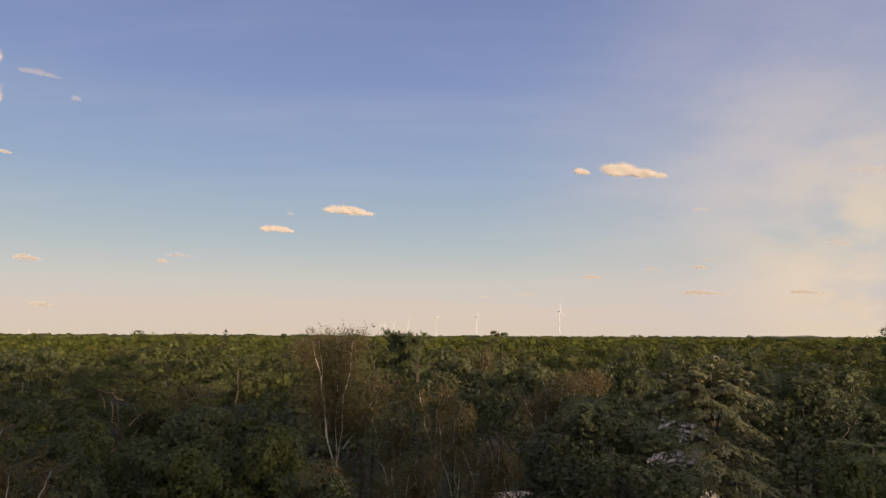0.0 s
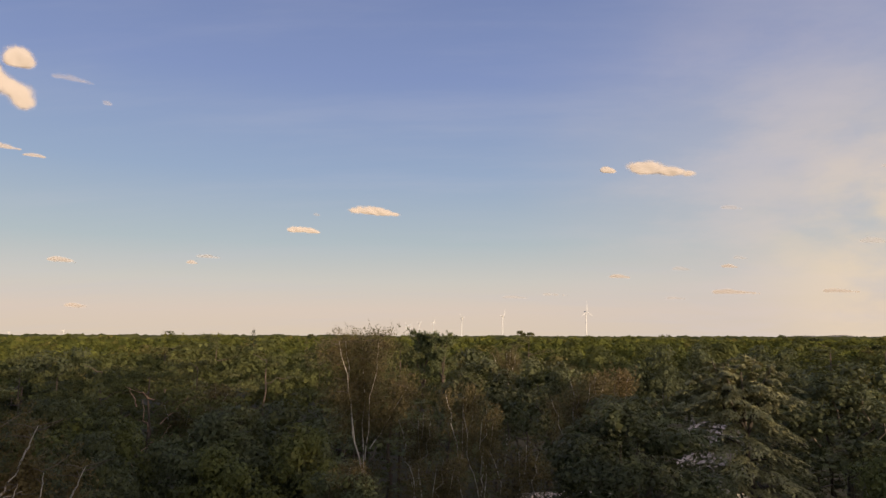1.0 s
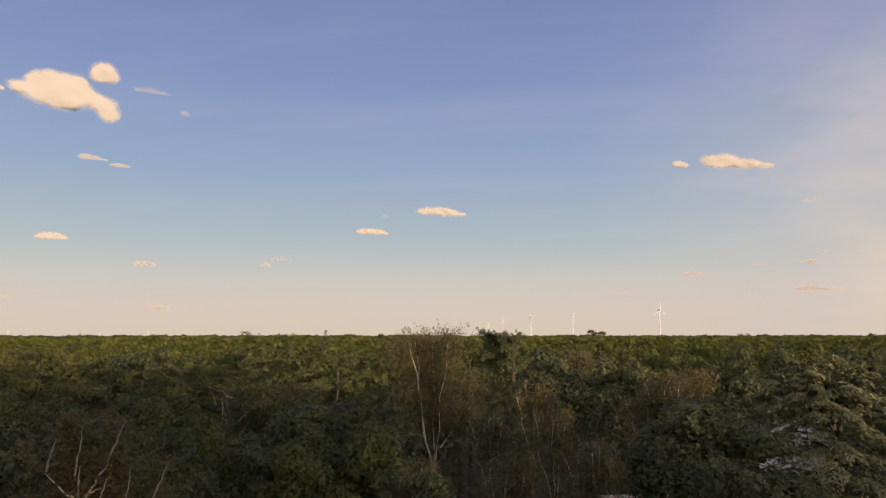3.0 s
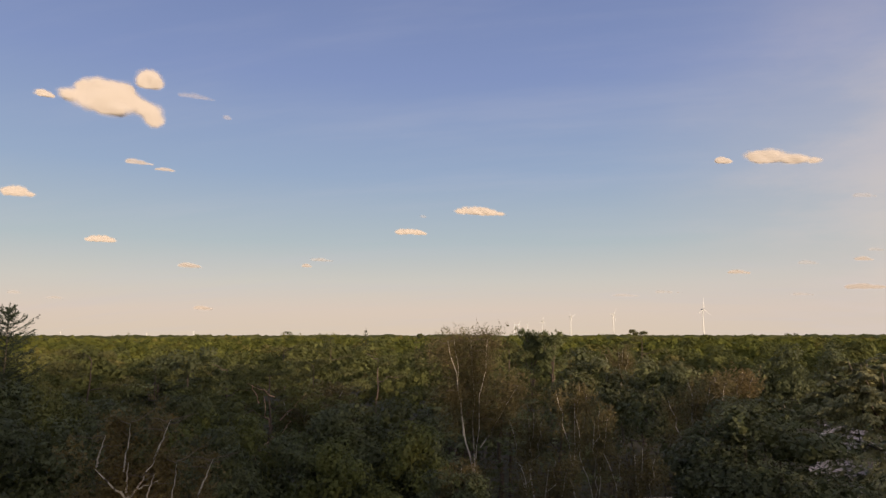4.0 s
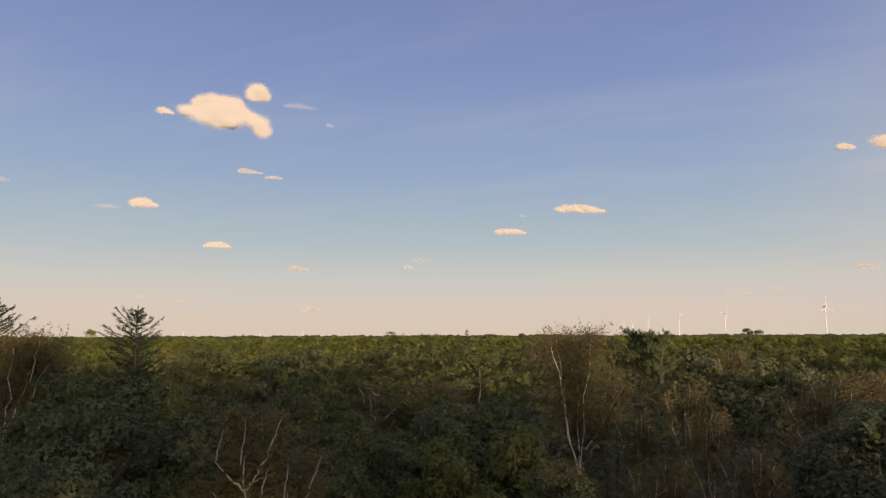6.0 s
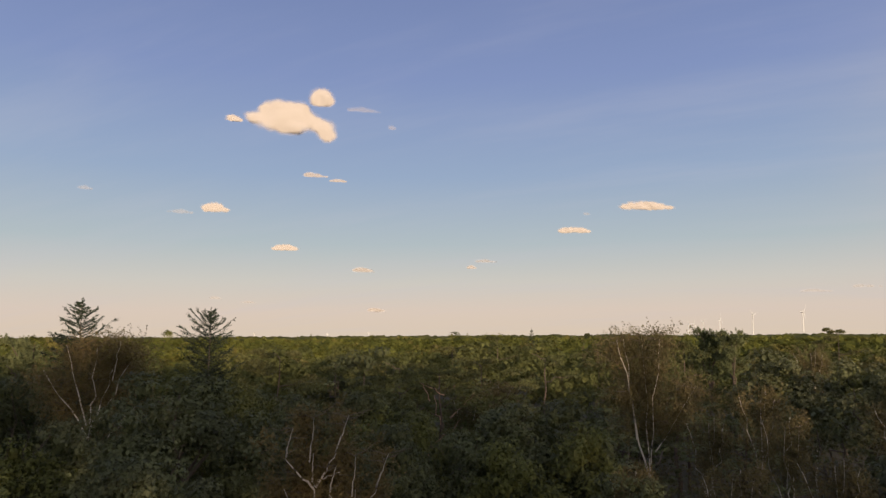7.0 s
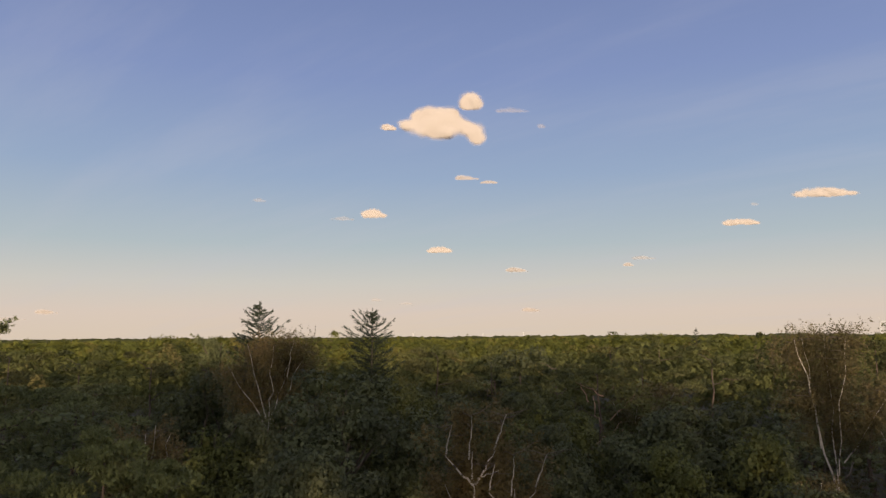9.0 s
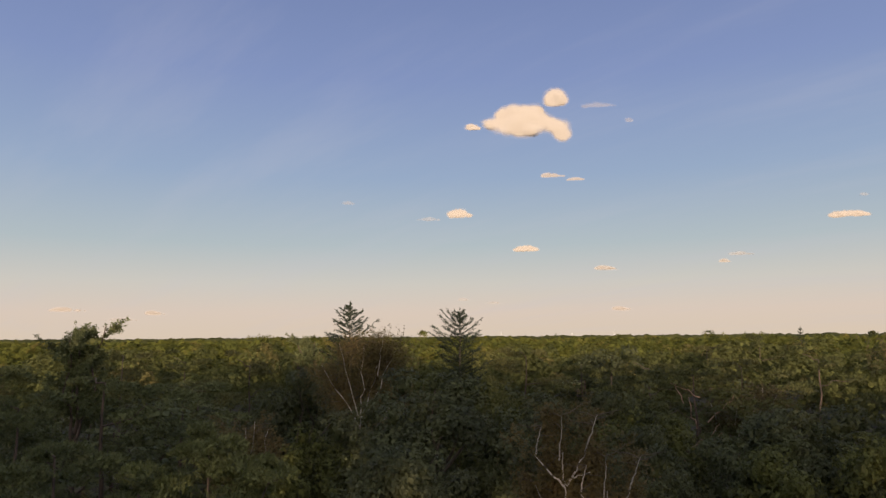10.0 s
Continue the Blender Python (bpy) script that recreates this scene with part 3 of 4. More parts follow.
oaks = [oak(11 + k, OAK_LEAF, "dark green oak with a dense rounded crown in the wood") for k in range(3)]
small_oaks = [oak(21 + k, OAK_LEAF, "dark green oak crown among the wood's taller trees", leaves=125, sprig=0.42) for k in range(2)]
light_oaks = [oak(31 + k, ASH_LEAF, "yellowish green broadleaved tree in the wood", name="broadleaved_tree", leaves=170, sprig=0.37, clumps=52) for k in range(2)]
young_pines = [pine(46 + k, "light green young pine with dense upturned tufts", reach=3.4, tiers=24, pad=0.4, lift=0.3, leaf=YOUNG_LEAF) for k in range(2)]
pines = [pine(41 + k, "blue-green pine with layered needle clumps") for k in range(3)]
small_pines = [pine(51 + k, "sunlit pine with reddish limbs and flat needle pads", tufts=230, spike=0.4, fine=0.42, reach=5.0, pad=0.3, leaf=SUNLIT_PINE_LEAF) for k in range(2)]
BIRCH_STEMS = ((0, 0, 0.1, -0.15, 0.9, 0.13), (0.02, 0.55, -0.5, -0.2, 0.9, 0.075), (0.04, 0.6, 0.5, -0.25, 0.9, 0.075), (0.05, 0.68, 0.25, -0.3, 0.93, 0.06))
birches = [birch(61 + k, "slender birch with white stems and thin brownish foliage", BIRCH_STEMS, front=-0.4, strands=900) for k in range(3)]
plant(oaks, near(OAKS), (18.0, 6.0), least=0.25)
plant(small_oaks, far(OAKS), (18.0, 6.0), least=0.25)
plant(light_oaks, LIGHT_OAKS, (18.0, 6.0), least=0.25)
plant(young_pines, YOUNG_PINES, (18.0, 3.4))
plant(pines, near(PINES), (18.0, 3.6), least=0.17)
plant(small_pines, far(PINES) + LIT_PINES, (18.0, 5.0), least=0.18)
plant([pine(141, "old pine with bare reddish limbs below a ragged crown", reach=5.0, tiers=26, tufts=200, bare=0.5, spike=0.36, fine=0.3, pad=0.28, skin=RED_BARK, snags=12, leaf=SUNLIT_PINE_LEAF)], [(-24.9, 66, 19.2, 5.2)], (18.0, 5.0), True)
plant(birches, BIRCHES, (18.0, 3.4), True)

# trees with a form of their own
plant([cedar(71, "broad silver-green cedar with drooping layered boughs")], [(20.6, 62, 20.6, 6.9)], (20.5, 6.6))
BIG_STEMS = ((0.0, 0.0, -0.02, 0.0, 0.5, 0.18), (-0.02, 0.49, -0.46, -0.3, 0.97, 0.08), (0.0, 0.49, -0.05, 0.1, 0.98, 0.06), (0.02, 0.54, 0.24, -0.2, 0.97, 0.045), (0.1, 0.58, 0.8, 0.2, 0.8, 0.05), (-0.2, 0.62, -0.35, -0.2, 0.97, 0.06))
plant([birch(81, "tall many-stemmed birch with white trunks and sparse brown-green leaves", BIG_STEMS, height=23.0, reach=4.6, strands=4600, twigs=170, leaf=0.16, front=-0.4, crook=0.07, ahead=0.06)], [(-8.5, 58, 22.3, 4.6)], (23.0, 4.6), True)
FAN_STEMS = ((0.1, 0.0, 0.0, 0.0, 0.73, 0.12), (-0.02, 0.68, -0.7, 0.0, 0.9, 0.06), (-0.05, 0.72, -0.4, 0.1, 0.98, 0.06), (0.0, 0.72, 0.05, 0.0, 0.97, 0.055), (0.02, 0.71, 0.36, 0.1, 0.93, 0.06),
             (0.05, 0.7, 0.62, 0.0, 0.95, 0.065), (0.3, 0.86, 0.4, 0.1, 0.99, 0.04), (0.05, 0.62, 0.75, -0.1, 0.8, 0.05))
plant([birch(83, "broad birch with fanned white limbs and rusty sparse leaves", FAN_STEMS, height=22.0, reach=4.4, strands=3200, twigs=140, leaf=0.16, front=-0.3, crook=0.09, foliage_=RUSTY_LEAF, ahead=0.14)], [(-51, 57, 21.9, 4.4)], (22.0, 4.4), True)
BARE_STEMS = ((0.06, 0.0, 0.0, -0.1, 0.7, 0.12), (0.05, 0.68, 0.0, -0.1, 0.82, 0.075), (0.0, 0.8, -0.56, -0.45, 0.89, 0.06), (-0.56, 0.885, -0.42, -0.5, 0.968, 0.045), (-0.04, 0.82, -0.02, -0.4, 0.9, 0.05), (-0.1, 0.87, -0.02, -0.5, 0.99, 0.04),
              (0.04, 0.805, 0.42, -0.45, 0.9, 0.06), (0.42, 0.895, 0.66, -0.5, 0.995, 0.045), (0.03, 0.82, 0.5, -0.35, 0.85, 0.045), (0.0, 0.6, -0.6, 0.2, 0.8, 0.05))
plant([birch(91, "half-bare birch with forked white limbs and drooping rusty twigs", BARE_STEMS, height=18.3, reach=2.3, strands=3600, twigs=60, leaf=0.17, front=-0.22, crook=0.07, foliage_=RUSTY_LEAF, ahead=0.3)], [(-34.6, 36, 18.3, 2.4), (-31.3, 35, 16.6, 2.2)], (18.3, 2.3), True)
SPRUCE_LOOK = "dark pointed spruce standing above the canopy"
plant([spruce(101, SPRUCE_LOOK, spread=0.16, sweep=0.22)], [(-52.1, 78, 25.6, 3.4)], (25.0, 3.9))
plant([spruce(102, "dark spruce with an open top of upswept boughs", spread=0.12, sweep=0.32, boughs=125)], [(-43.1, 74, 24.6, 3.3)], (25.0, 3.9))
plant([spruce(103, SPRUCE_LOOK, boughs=60)], [(-17.4, 190, 23.6, 2.2)], (25.0, 3.9))
TUFTED = [(-71.6, 58, 23.4, 3.0), (35, 46, 23.0, 2.9), (-3.9, 112, 23.2, 2.9), (-2.2, 108, 23.0, 2.6), (-55.6, 88, 22.4, 2.6)]
plant([tufted_pine(111 + k, "tall pine with an open tufted top above the canopy") for k in range(2)], TUFTED, (23.0, 2.6))


# ---- fill of the wood between the plan's trees, and the far woods ----
def crown_model(rng, quads, kind):
    """A light crown of unit height and half width, in clumps, for woods seen from afar."""
    flat = 0.2 if kind == "pine" else 0.27
    clumps = max(5, min(22, quads // 14))
    d = ball(rng, clumps)
    d[:, 2] = np.abs(d[:, 2]) * 1.1 - 0.1
    c = d * np.array([0.72, 0.72, flat]) * (0.75 + 0.35 * rng.rand(clumps, 1)) + np.array([0, 0, 0.72])
    pick = rng.randint(clumps, size=quads)
    q = unit(ball(rng, quads) + 0.5 * unit(d)[pick] + np.array([0, 0, 0.35]))
    p = c[pick] + q * np.array([0.34, 0.34, flat * 0.42]) * (0.6 + 0.4 * rng.rand(quads, 1))
    size = 0.42 * (14.0 / quads) ** 0.4
    return p, q * 0.8 + ball(rng, quads) * 0.5 + np.array([0, 0, 0.3]), size * (0.6 + 0.8 * rng.rand(quads))


def woods(name, rows, quads, mat, label, seed, variants=9):
    """Many crowns with their trunks, joined: rows of x, y, height, half width, kind."""
    rng = np.random.RandomState(seed)
    models = {k: [crown_model(rng, quads, k) for _ in range(variants)] for k in ("oak", "pine")}
    pieces = []
    for x, y, tall, wide, kind in rows:
        p, nrm, s = models[kind][rng.randint(variants)]
        turn = rng.rand() * 6.28
        c, sn = math.cos(turn), math.sin(turn)
        rot = np.array([[c, -sn, 0], [sn, c, 0], [0, 0, 1]])
        pp = (p @ rot.T) * np.array([wide, wide, tall]) + np.array([x, y, 0])
        pieces.append(blades(rng, pp, nrm @ rot.T, s * wide * 1.6, s * wide * 1.2, fold=0.1))
    tone = np.repeat(rng.rand(len(rows)), 4 * quads)
    ob = new(name, quick_mesh(name, *join(pieces), mat, tint=tone))
    return tagged(ob, label, "woodland", kind="stuff")


def scatter(rng, near_, far_, step, low, high, clear, sector=(-90.0, 50.0)):
    """Places on an uneven grid in a ring sector, leaving the plan's trees their room."""
    rows = []
    span_ = int(far_ / step) + 1
    for i in range(-span_, span_ + 1):
        for j in range(-span_, span_ + 1):
            x, y = (i + rng.rand() * 0.9) * step, (j + rng.rand() * 0.9) * step
            away = math.hypot(x, y)
            a = math.degrees(math.atan2(x, y))
            if not near_ < away <= far_ or not sector[0] < a < sector[1]:
                continue
            if clear and any((x - u) ** 2 + (y - v) ** 2 < (0.75 * w + 1.2) ** 2 for u, v, w in taken):
                continue
            if clear and away < 96 and (15.8 < a < 19.5 or (6.4 < a < 8.6 and away < 74)):
                continue    # open ground before the houses
            rows.append((x, y, low + (high - low) * rng.rand() ** 1.4 + (5.0 if rng.rand() < 0.03 and away > 340 else 0.0), step * (0.5 + 0.3 * rng.rand()), "pine" if rng.rand() < 0.5 else "oak"))
    return rows


fill = scatter(rng, 28, 62, 7.5, 6.0, 9.5, True) + scatter(rng, 62, 105, 7.5, 12.5, 17.0, True)
low_oaks = [oak(121 + k, OAK_LEAF, "dark young oak in the shade of taller trees", leaves=22, sprig=0.62, clumps=30) for k in range(2)]
low_pines = [pine(131 + k, "dark pine among the wood's other crowns", tiers=18, tufts=30, spike=0.52, fine=0.6) for k in range(2)]
for kind, models, was in (("oak", low_oaks, (18.0, 6.0)), ("pine", low_pines, (18.0, 3.6))):
    for k, (x, y, tall, wide, _) in enumerate([r for r in fill if r[4] == kind]):
        place = Matrix.Translation((x, y, 0)) @ Matrix.Rotation(rng.rand() * 6.28, 4, "Z") @ Matrix.Diagonal((wide / was[1] * 1.05, wide / was[1] * 1.05, tall / was[0], 1))
        if k < 2:
            models[k].matrix_basis = place
        else:
            copy_at(models[k % 2], place)

VIEW = (-81.0, 37.0)
woods("mid_woods", scatter(rng, 105, 200, 8.5, 13.0, 20.3, True, VIEW), 700, SHADED_MID_LEAF, "mixed oak and pine canopy in low evening sun", 5)
woods("far_woods", scatter(rng, 200, 340, 9.0, 13.0, 19.5, True, VIEW), 120, WOOD_LEAF, "mixed forest canopy in low evening sun", 6)
TALL = [(*spot(a + rng.normal() * 0.1, away + rng.normal() * 15)[:2], tall - 1.2 + rng.normal() * 0.8, 4.5, "oak")
        for low_, high_, step_, away, tall in ((-61, -57.5, 0.3, 600, 24.5), (-79, -76, 0.5, 520, 22.5), (-50, -47, 0.5, 560, 23), (-24, -20, 0.5, 650, 23), (-40, -33, 0.9, 700, 22.5)) for a in np.arange(low_, high_, step_)]
woods("distant_woods", scatter(rng, 340, 700, 13.0, 13.0, 18.5, False, VIEW), 32, WOOD_LEAF, "distant mixed forest canopy in low evening sun", 7)
woods("tall_far_trees", TALL, 130, WOOD_LEAF, "taller far trees rising above the canopy", 12)
woods("remote_woods", scatter(rng, 700, 1700, 22.0, 12.0, 17.0, False, VIEW), 10, WOOD_LEAF, "remote forest canopy in low evening sun", 8)
# the wood behind the camera, unseen; tall trees added to shade the near wood
BEHIND = (scatter(rng, 16, 110, 6.5, 15.5, 20.0, False, (60.0, 96.0)) + scatter(rng, 16, 110, 6.5, 25.0, 30.0, False, (96.0, 122.0))
          + scatter(rng, 20, 110, 6.5, 29.5, 35.0, False, (122.0, 181.0)) + scatter(rng, 16, 110, 6.5, 18.0, 24.0, False, (-181.0, -95.0)))
woods("woods_behind", BEHIND, 70, WOOD_LEAF, "unseen tall forest canopy, added to shade the near wood", 9)


def canopy_sheet():
    """The closed roof of the forest from afar to the horizon, with crowns as bumps."""
    rng = np.random.RandomState(9)
    away = np.concatenate([np.arange(330, 1500, 12.0), np.geomspace(1500, 4950, 90)])
    turn = np.radians(np.arange(-95, 55, 0.6))
    a, t = np.meshgrid(away, turn, indexing="ij")
    x, y = a * np.sin(t), a * np.cos(t)
    z = 9.5 + 2.2 * np.sin(x / 61) * np.cos(y / 47) + 1.5 * np.sin(x / 23 + y / 31) + rng.rand(*a.shape) * 3.2 + 1.5 * np.sin(t * 23 + a / 260)
    # the land rises slightly far off on one side
    z = z + 4 * np.clip((a - 1100) / 2600, 0, 1) * np.clip((-np.degrees(t) - 8) / 14, 0, 1) * (0.7 + 0.3 * np.sin(t * 31 + a / 900))
    z = z + np.where(a > 1300, 11.0 * rng.rand(*a.shape) ** 2.5, 0)
    v = np.stack([x, y, z], axis=-1).reshape(-1, 3)
    n, m = a.shape
    i, j = np.meshgrid(np.arange(n - 1), np.arange(m - 1), indexing="ij")
    q = np.stack([i * m + j, i * m + j + 1, (i + 1) * m + j + 1, (i + 1) * m + j], axis=-1).reshape(-1, 4)
    return tagged(new("forest_roof", quick_mesh("forest_roof", v, q, ROOF_LEAF, tint=0.3 + 0.5 * rng.rand(len(v)))), "closed forest canopy reaching to the horizon", "woodland", kind="stuff")


canopy_sheet()


def treeline():
    """Backdrop: the last hazy rise of woods on the horizon."""
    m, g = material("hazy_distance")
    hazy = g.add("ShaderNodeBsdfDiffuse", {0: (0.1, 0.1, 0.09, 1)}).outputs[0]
    # haze added as a faint glow of the strip itself
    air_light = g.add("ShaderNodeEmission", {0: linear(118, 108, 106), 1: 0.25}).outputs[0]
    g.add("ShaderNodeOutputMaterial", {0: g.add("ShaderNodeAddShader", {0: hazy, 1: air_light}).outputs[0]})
    turn = np.radians(np.arange(-95, 55, 0.05))
    crest = 13 + 7 * np.clip((np.degrees(turn) - 12) / 10, 0, 1) + 5 * np.sin(turn * 17) + 4 * np.sin(turn * 41 + 1) + 3 * np.sin(turn * 133) + np.random.RandomState(3).rand(len(turn)) * 4
    x, y = 4900 * np.sin(turn), 4900 * np.cos(turn)
    v = np.concatenate([np.stack([x, y, 0 * x], axis=1), np.stack([x, y, crest], axis=1)])
    i = np.arange(len(turn) - 1)
    q = np.stack([i, i + 1, i + 1 + len(turn), i + len(turn)], axis=1)
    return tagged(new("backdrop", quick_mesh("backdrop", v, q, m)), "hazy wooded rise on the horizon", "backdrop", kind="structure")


treeline()


# ---- wind turbines ----
def turbine(azimuth, away, hub, blade, spin, yaw):
    """A three-bladed turbine: hub height, blade length, turn of the rotor, and where it faces."""
    top = tagged(new("wind_turbine"), "white three-bladed wind turbine far beyond the forest", "wind turbine", "row of wind turbines")
    s = np.linspace(0, 1, 8)
    line = np.stack([0 * s, 0 * s, hub * s], axis=1)
    under("tower", quick_mesh("tower", *tube(line, 1.9 - 0.8 * s, 16), TURBINE_WHITE, True), top)
    bm = bmesh.new()
    bmesh.ops.create_cube(bm, size=1.0, matrix=Matrix.Translation((0, 1.5, hub + 1.0)) @ Matrix.Diagonal((3.4, 10.0, 3.6, 1)))
    bmesh.ops.bevel(bm, geom=bm.edges[:], offset=0.9, segments=2, affect="EDGES")
    part("nacelle", bm, TURBINE_WHITE, top)
    bm = bmesh.new()
    bmesh.ops.create_uvsphere(bm, u_segments=12, v_segments=8, radius=1.8, matrix=Matrix.Translation((0, -4.6, hub + 1.0)))
    part("hub", bm, TURBINE_WHITE, top)
    r = np.linspace(0, 1, 10)
    chord = np.interp(r, (0, 0.06, 0.2, 0.6, 1), (0.5, 0.5, 0.9, 0.5, 0.15))
    for k in range(3):
        a = radians(spin + 120 * k)
        line = np.stack([np.sin(a) * r * blade, 0 * r - 4.8, hub + 1.0 + np.cos(a) * r * blade], axis=1)
        v, q = tube(line, chord, 8)
        v[:, 1] = -4.8 + (v[:, 1] + 4.8) * 0.4
        under("blade", quick_mesh("blade", v, q, TURBINE_WHITE, True), top)
    top.matrix_basis = Matrix.Translation(spot(azimuth, away)) @ Matrix.Rotation(radians(-azimuth + yaw), 4, "Z")
    return top


turbine(9.56, 2266, 100, 35, 0, 48)
turbine(2.78, 2769, 100, 37, 35, 60)
turbine(-0.6, 3038, 100, 37, 70, 60)
turbine(-2.91, 3900, 100, 37, 10, 55)
turbine(-4.12, 4450, 99, 37, 50, 55)
turbine(-4.82, 4750, 97, 37, 20, 50)
turbine(-5.19, 4800, 94, 37, 85, 50)
turbine(-30.88, 4850, 50, 16, 15, 70)
turbine(-34.23, 4850, 40, 14, 60, 70)
turbine(-39.97, 4850, 48, 16, 40, 70)


# ---- houses glimpsed between the trees ----
def house(azimuth, away, turn, wide, deep, wall, ridge, label):
    top = tagged(new("house"), label, "house")
    t = 0.3
    for name, x, y, w, d in (("wall", 0, -deep / 2, wide, t), ("wall", 0, deep / 2, wide, t), ("wall", -wide / 2, 0, t, deep - t - 0.01), ("wall", wide / 2, 0, t, deep - t - 0.01)):
        bm = bmesh.new()
        bmesh.ops.create_cube(bm, size=1.0, matrix=Matrix.Translation((x, y, wall / 2 - 0.1)) @ Matrix.Diagonal((w, d, wall + 0.2, 1)))
        part(name, bm, PLASTER, top)
    for side in (-1, 1):
        bm = bmesh.new()
        pts = [(-wide / 2 - 0.4, side * (deep / 2 + 0.5), wall - 0.25), (wide / 2 + 0.4, side * (deep / 2 + 0.5), wall - 0.25), (wide / 2 + 0.4, 0, ridge), (-wide / 2 - 0.4, 0, ridge)]
        low_ = [bm.verts.new(p) for p in pts]
        high_ = [bm.verts.new((p[0], p[1], p[2] + 0.25)) for p in pts]
        bm.faces.new(low_), bm.faces.new(high_)
        for i in range(4):
            bm.faces.new((low_[i], low_[(i + 1) % 4], high_[(i + 1) % 4], high_[i]))
        bmesh.ops.recalc_face_normals(bm, faces=bm.faces[:])
        part("roof", bm, ROOF_PINK, top, "pale pinkish roof slope")
    for side in (-1, 1):
        bm = bmesh.new()
        pts = [(side * (wide / 2 - 0.15), -deep / 2, wall), (side * (wide / 2 - 0.15), deep / 2, wall), (side * (wide / 2 - 0.15), 0, ridge)]
        a = [bm.verts.new(p) for p in pts]
        b = [bm.verts.new((p[0] + side * 0.15, p[1], p[2])) for p in pts]
        bm.faces.new(a), bm.faces.new(b)
        for i in range(3):
            bm.faces.new((a[i], a[(i + 1) % 3], b[(i + 1) % 3], b[i]))
        bmesh.ops.recalc_face_normals(bm, faces=bm.faces[:])
        part("gable", bm, PLASTER, top)
    for k in range(3):
        bm = bmesh.new()
        bmesh.ops.create_cube(bm, size=1.0, matrix=Matrix.Translation((wide * (k - 1) / 3.4, -deep / 2 - 0.15, wall * 0.55)) @ Matrix.Diagonal((1.1, 0.08, 1.3, 1)))
        part("window", bm, DARK_GLASS, top, "dark window pane")
    top.matrix_basis = Matrix.Translation(spot(azimuth, away)) @ Matrix.Rotation(radians(-azimuth + turn), 4, "Z")
    return top


house(19.0, 94, -25, 5.5, 8, 6.4, 11.2, "pale house with a pinkish roof half hidden by the cedar")
house(7.5, 74, 20, 9, 7, 3.4, 6.0, "low white house glimpsed between dark oak leaves")


# ---- clouds ----
def cloud(azimuth, height, wide, tall, seed, mat, lobes=None, away=4300.0):
    """A billowing pillow of vapour over several lobes, dense in the middle and thin at its rim; sizes in thousandths of its distance over 1.2."""
    rng = np.random.RandomState(seed)
    if lobes is None:
        # a bump on one side over a flat base that tapers away
        n = max(4, int(wide / max(tall, 4) * 1.8))
        bump, lobes = -0.55 + 0.6 * rng.rand(), []
        for k in range(n):
            u = (k + 0.5) / n * 2 - 1 + rng.normal() * 0.08
            r = 0.5 * tall * (0.5 + 0.45 * math.exp(-2.6 * (u - bump) ** 2)) * (0.85 + 0.3 * rng.rand()) * (1.0 - 0.3 * abs(u) ** 3)
            lobes.append((u * (wide / 2 - r * 0.6), -tall * 0.32 + r * 0.8, r * (1.15 + 0.8 * min(1.0, max(0.0, wide / tall - 1) / 2)), r))
    step = max(1.2, tall / 10)
    x, z = np.meshgrid(np.arange(-wide * 0.6 - tall * 0.9, wide * 0.6 + tall * 0.9, step), np.arange(-tall * 1.2, tall * 1.4, step), indexing="ij")
    dense = sum(np.exp(-1.6 * (((x - lx) / rx) ** 2 + ((z - lz) / ry) ** 2)) for lx, lz, rx, ry in lobes)
    if tall < 60:
        dense = dense * np.clip((z + tall * 0.55) / (tall * 0.3), 0, 1)
    dense = np.clip(dense, 0, 1.3)
    roll = sum(np.sin((x * np.cos(a) + z * np.sin(a)) * 6.28 / (tall * w) + b) * w for a, b, w in rng.rand(7, 3) * np.array([6.28, 6.28, 0.6]) + np.array([0, 0, 0.3]))
    swell = (0.1 if mat is CLOUD_BODY else 0.03) * tall * dense ** 0.8 * (1 + 0.2 * roll)
    n, m = x.shape
    i, j = np.meshgrid(np.arange(n - 1), np.arange(m - 1), indexing="ij")
    quads = np.stack([i * m + j, (i + 1) * m + j, (i + 1) * m + j + 1, i * m + j + 1], axis=-1).reshape(-1, 4)
    quads = quads[dense.ravel()[quads].max(axis=1) > 0.02]
    front = np.stack([x, -swell, z], axis=-1).reshape(-1, 3)
    back = np.stack([x, 0.7 * swell + 0.1 * tall, z], axis=-1).reshape(-1, 3)
    verts = np.concatenate([front, back]) / tall
    faces = np.concatenate([quads, quads[:, ::-1] + n * m])
    used, faces = np.unique(faces, return_inverse=True)
    tone = np.concatenate([dense.ravel(), dense.ravel() ** 3 * 0.5])[used]
    ob = new("cloud", quick_mesh("cloud", verts[used], faces.reshape(-1, 4), mat, True, tint=tone))
    slant = (SUN_AZIMUTH - azimuth - 180.0) / 1.9    # its bright face turns part of the way to the sun
    size = tall * away / 1199.0
    ob.matrix_basis = (Matrix.Translation(heading(azimuth, height) * away + Vector((0, 0, EYE_HEIGHT))) @ Matrix.Rotation(radians(-azimuth - slant), 4, "Z")
                       @ Matrix.Diagonal((size / math.cos(radians(slant)), size, size, 1)))
    return tagged(ob, "thin faint pinkish wisp of cloud" if mat is CLOUD_THIN else "small cream-coloured fair-weather cloud lit by the low sun", "cloud", "evening clouds")


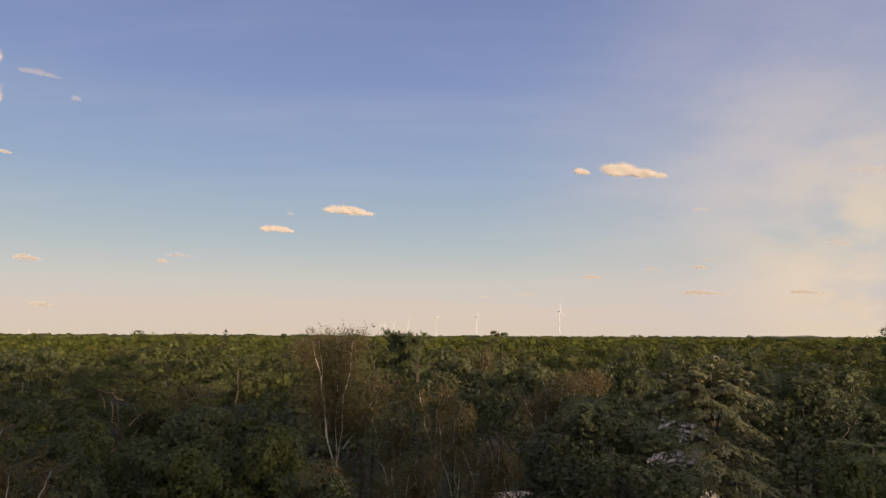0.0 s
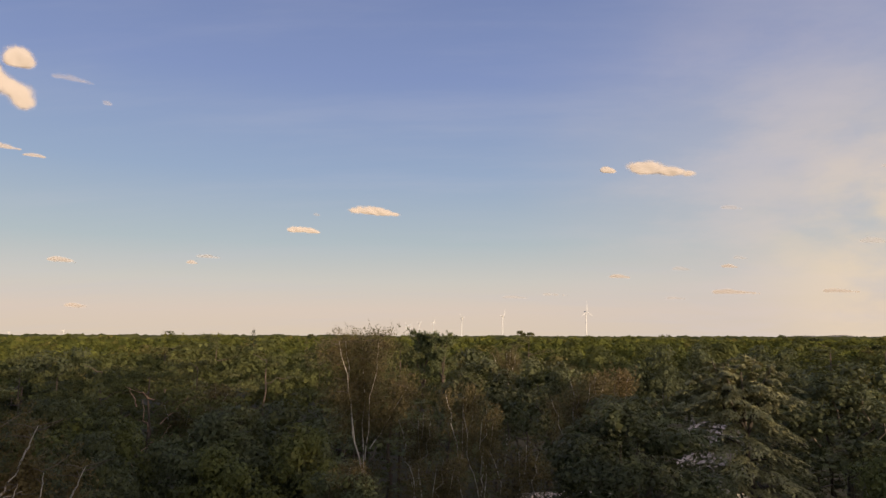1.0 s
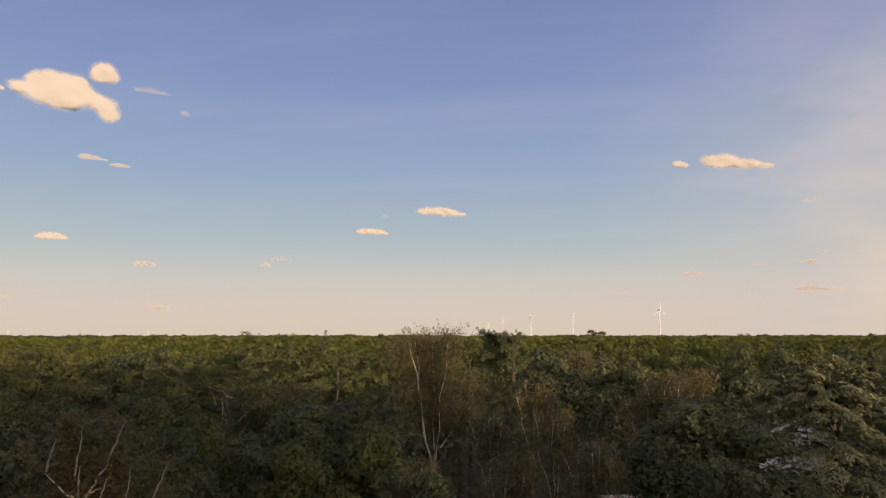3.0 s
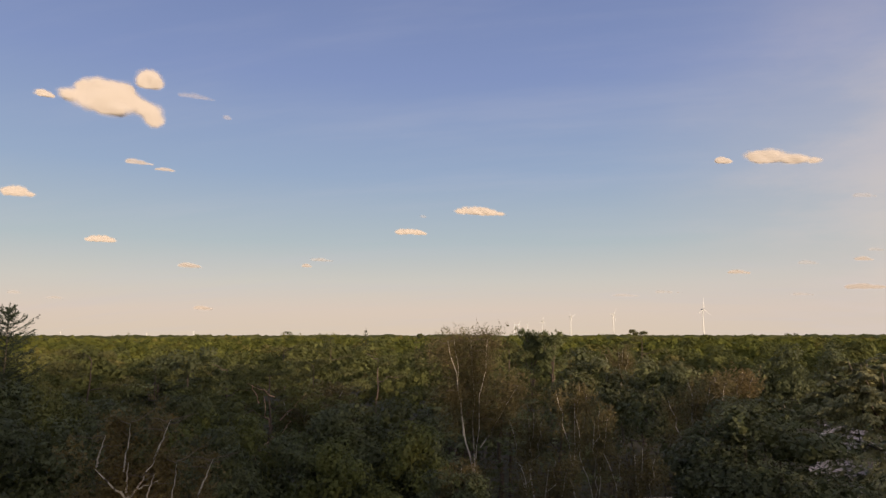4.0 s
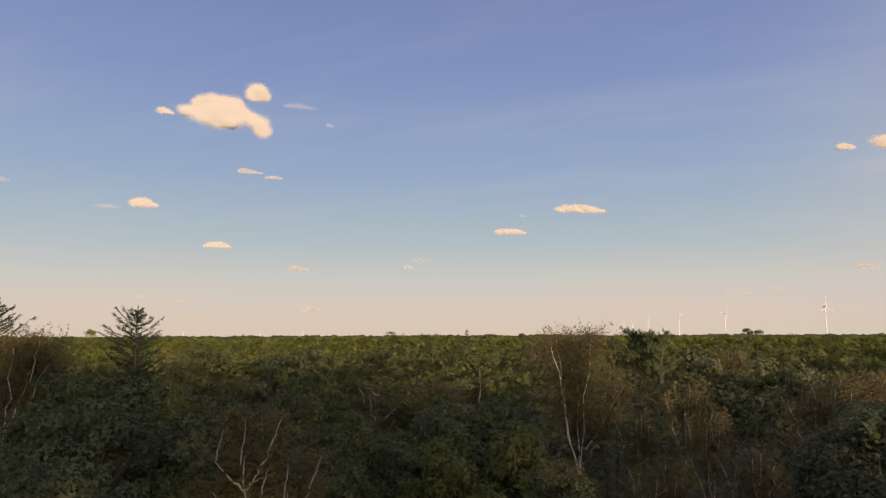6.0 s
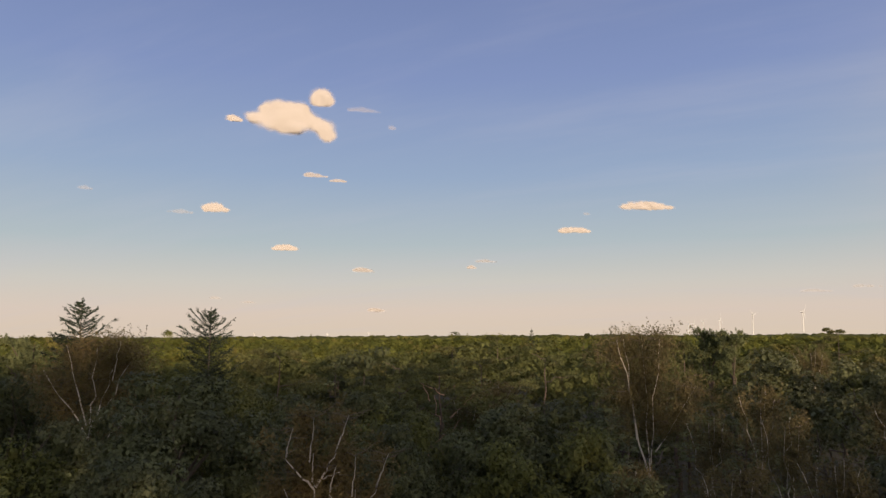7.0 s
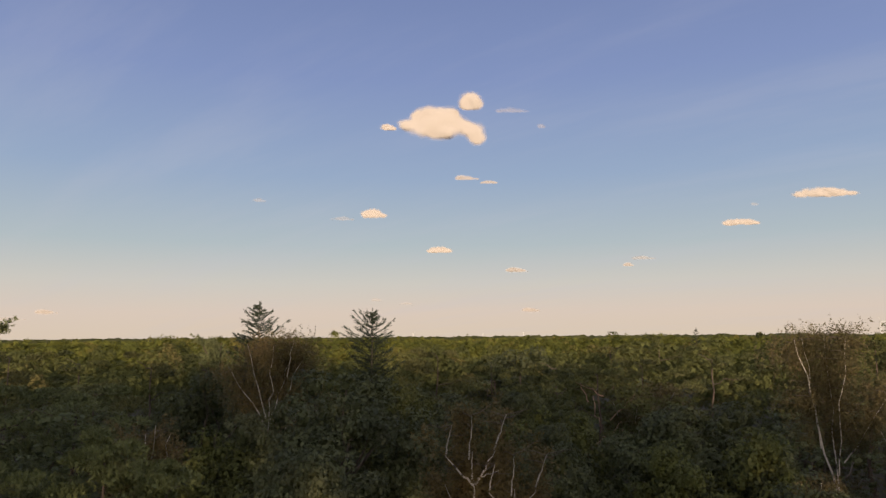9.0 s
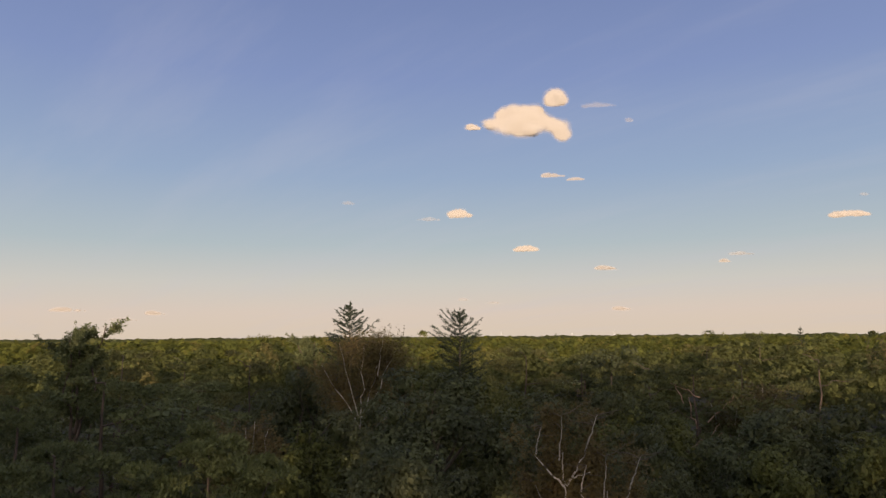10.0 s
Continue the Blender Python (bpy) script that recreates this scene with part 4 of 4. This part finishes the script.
CLOUDS = [(-35.0, 19.3, 33, 36), (-42, 17.3, 30, 15), (-35.4, 13.2, 45, 11), (-33.5, 12.8, 32, 7), (-43.3, 10.2, 48, 20), (-37.7, 7.2, 50, 13), (-22.3, 5.7, 18, 8),
    (-13.7, 8.6, 56, 16), (-7.8, 10.3, 90, 22), (11.6, 13.4, 27, 16), (15.8, 13.2, 106, 30), (12.3, 4.8, 38, 8), (20.6, 5.4, 26, 9), (20.9, 3.4, 75, 9),
    (28, 3.3, 52, 8), (-31.3, 5.5, 40, 10), (-30.2, 2.2, 34, 8), (-73.3, 2.2, 50, 8), (-67.4, 2.0, 30, 9)]
WISPS = [(-31.5, 18.6, 56, 14), (-29, 17.2, 14, 10), (-45.8, 9.8, 45, 9), (-31.2, 5.4, 36, 8), (-21, 6.2, 34, 8), (-12.7, 9.9, 12, 8), (17.1, 5.3, 32, 8),
    (21.4, 6.0, 22, 8), (16.5, 3.0, 36, 6), (20.9, 9.9, 34, 10), (30.1, 6.8, 40, 12), (-21.1, 6.2, 44, 8), (3.9, 3.2, 44, 7), (7.1, 3.4, 46, 6),
    (-69.7, 1.5, 44, 6), (-43, 3.1, 20, 6), (-30, 2.1, 22, 7), (-52.6, 11.1, 22, 10), (-40.5, 2.8, 26, 5), (32.6, 11.8, 70, 14)]
for k, row in enumerate(CLOUDS):
    cloud(*row, 200 + k, CLOUD_LOW if row[1] < 6.5 or row[3] < 12 else CLOUD_BODY, away=4700.0 if row[2] > 100 else 4300.0)
for k, row in enumerate(WISPS):
    cloud(*row, 300 + k, CLOUD_THIN)
BIG_LOBES = ((-22, 27, 24, 15), (8, 24, 22, 16), (22, 20, 14, 13), (-15, 6, 50, 15), (-60, 2, 20, 9), (-24, -10, 36, 12), (10, -12, 24, 12), (40, 3, 26, 16), (56, -9, 24, 18), (64, -23, 14, 11), (-42, 20, 9, 8))
tagged(cloud(-37.6, 17.35, 160, 68, 199, CLOUD_BODY, BIG_LOBES), "large cream cumulus cloud with a flat pinkish base")
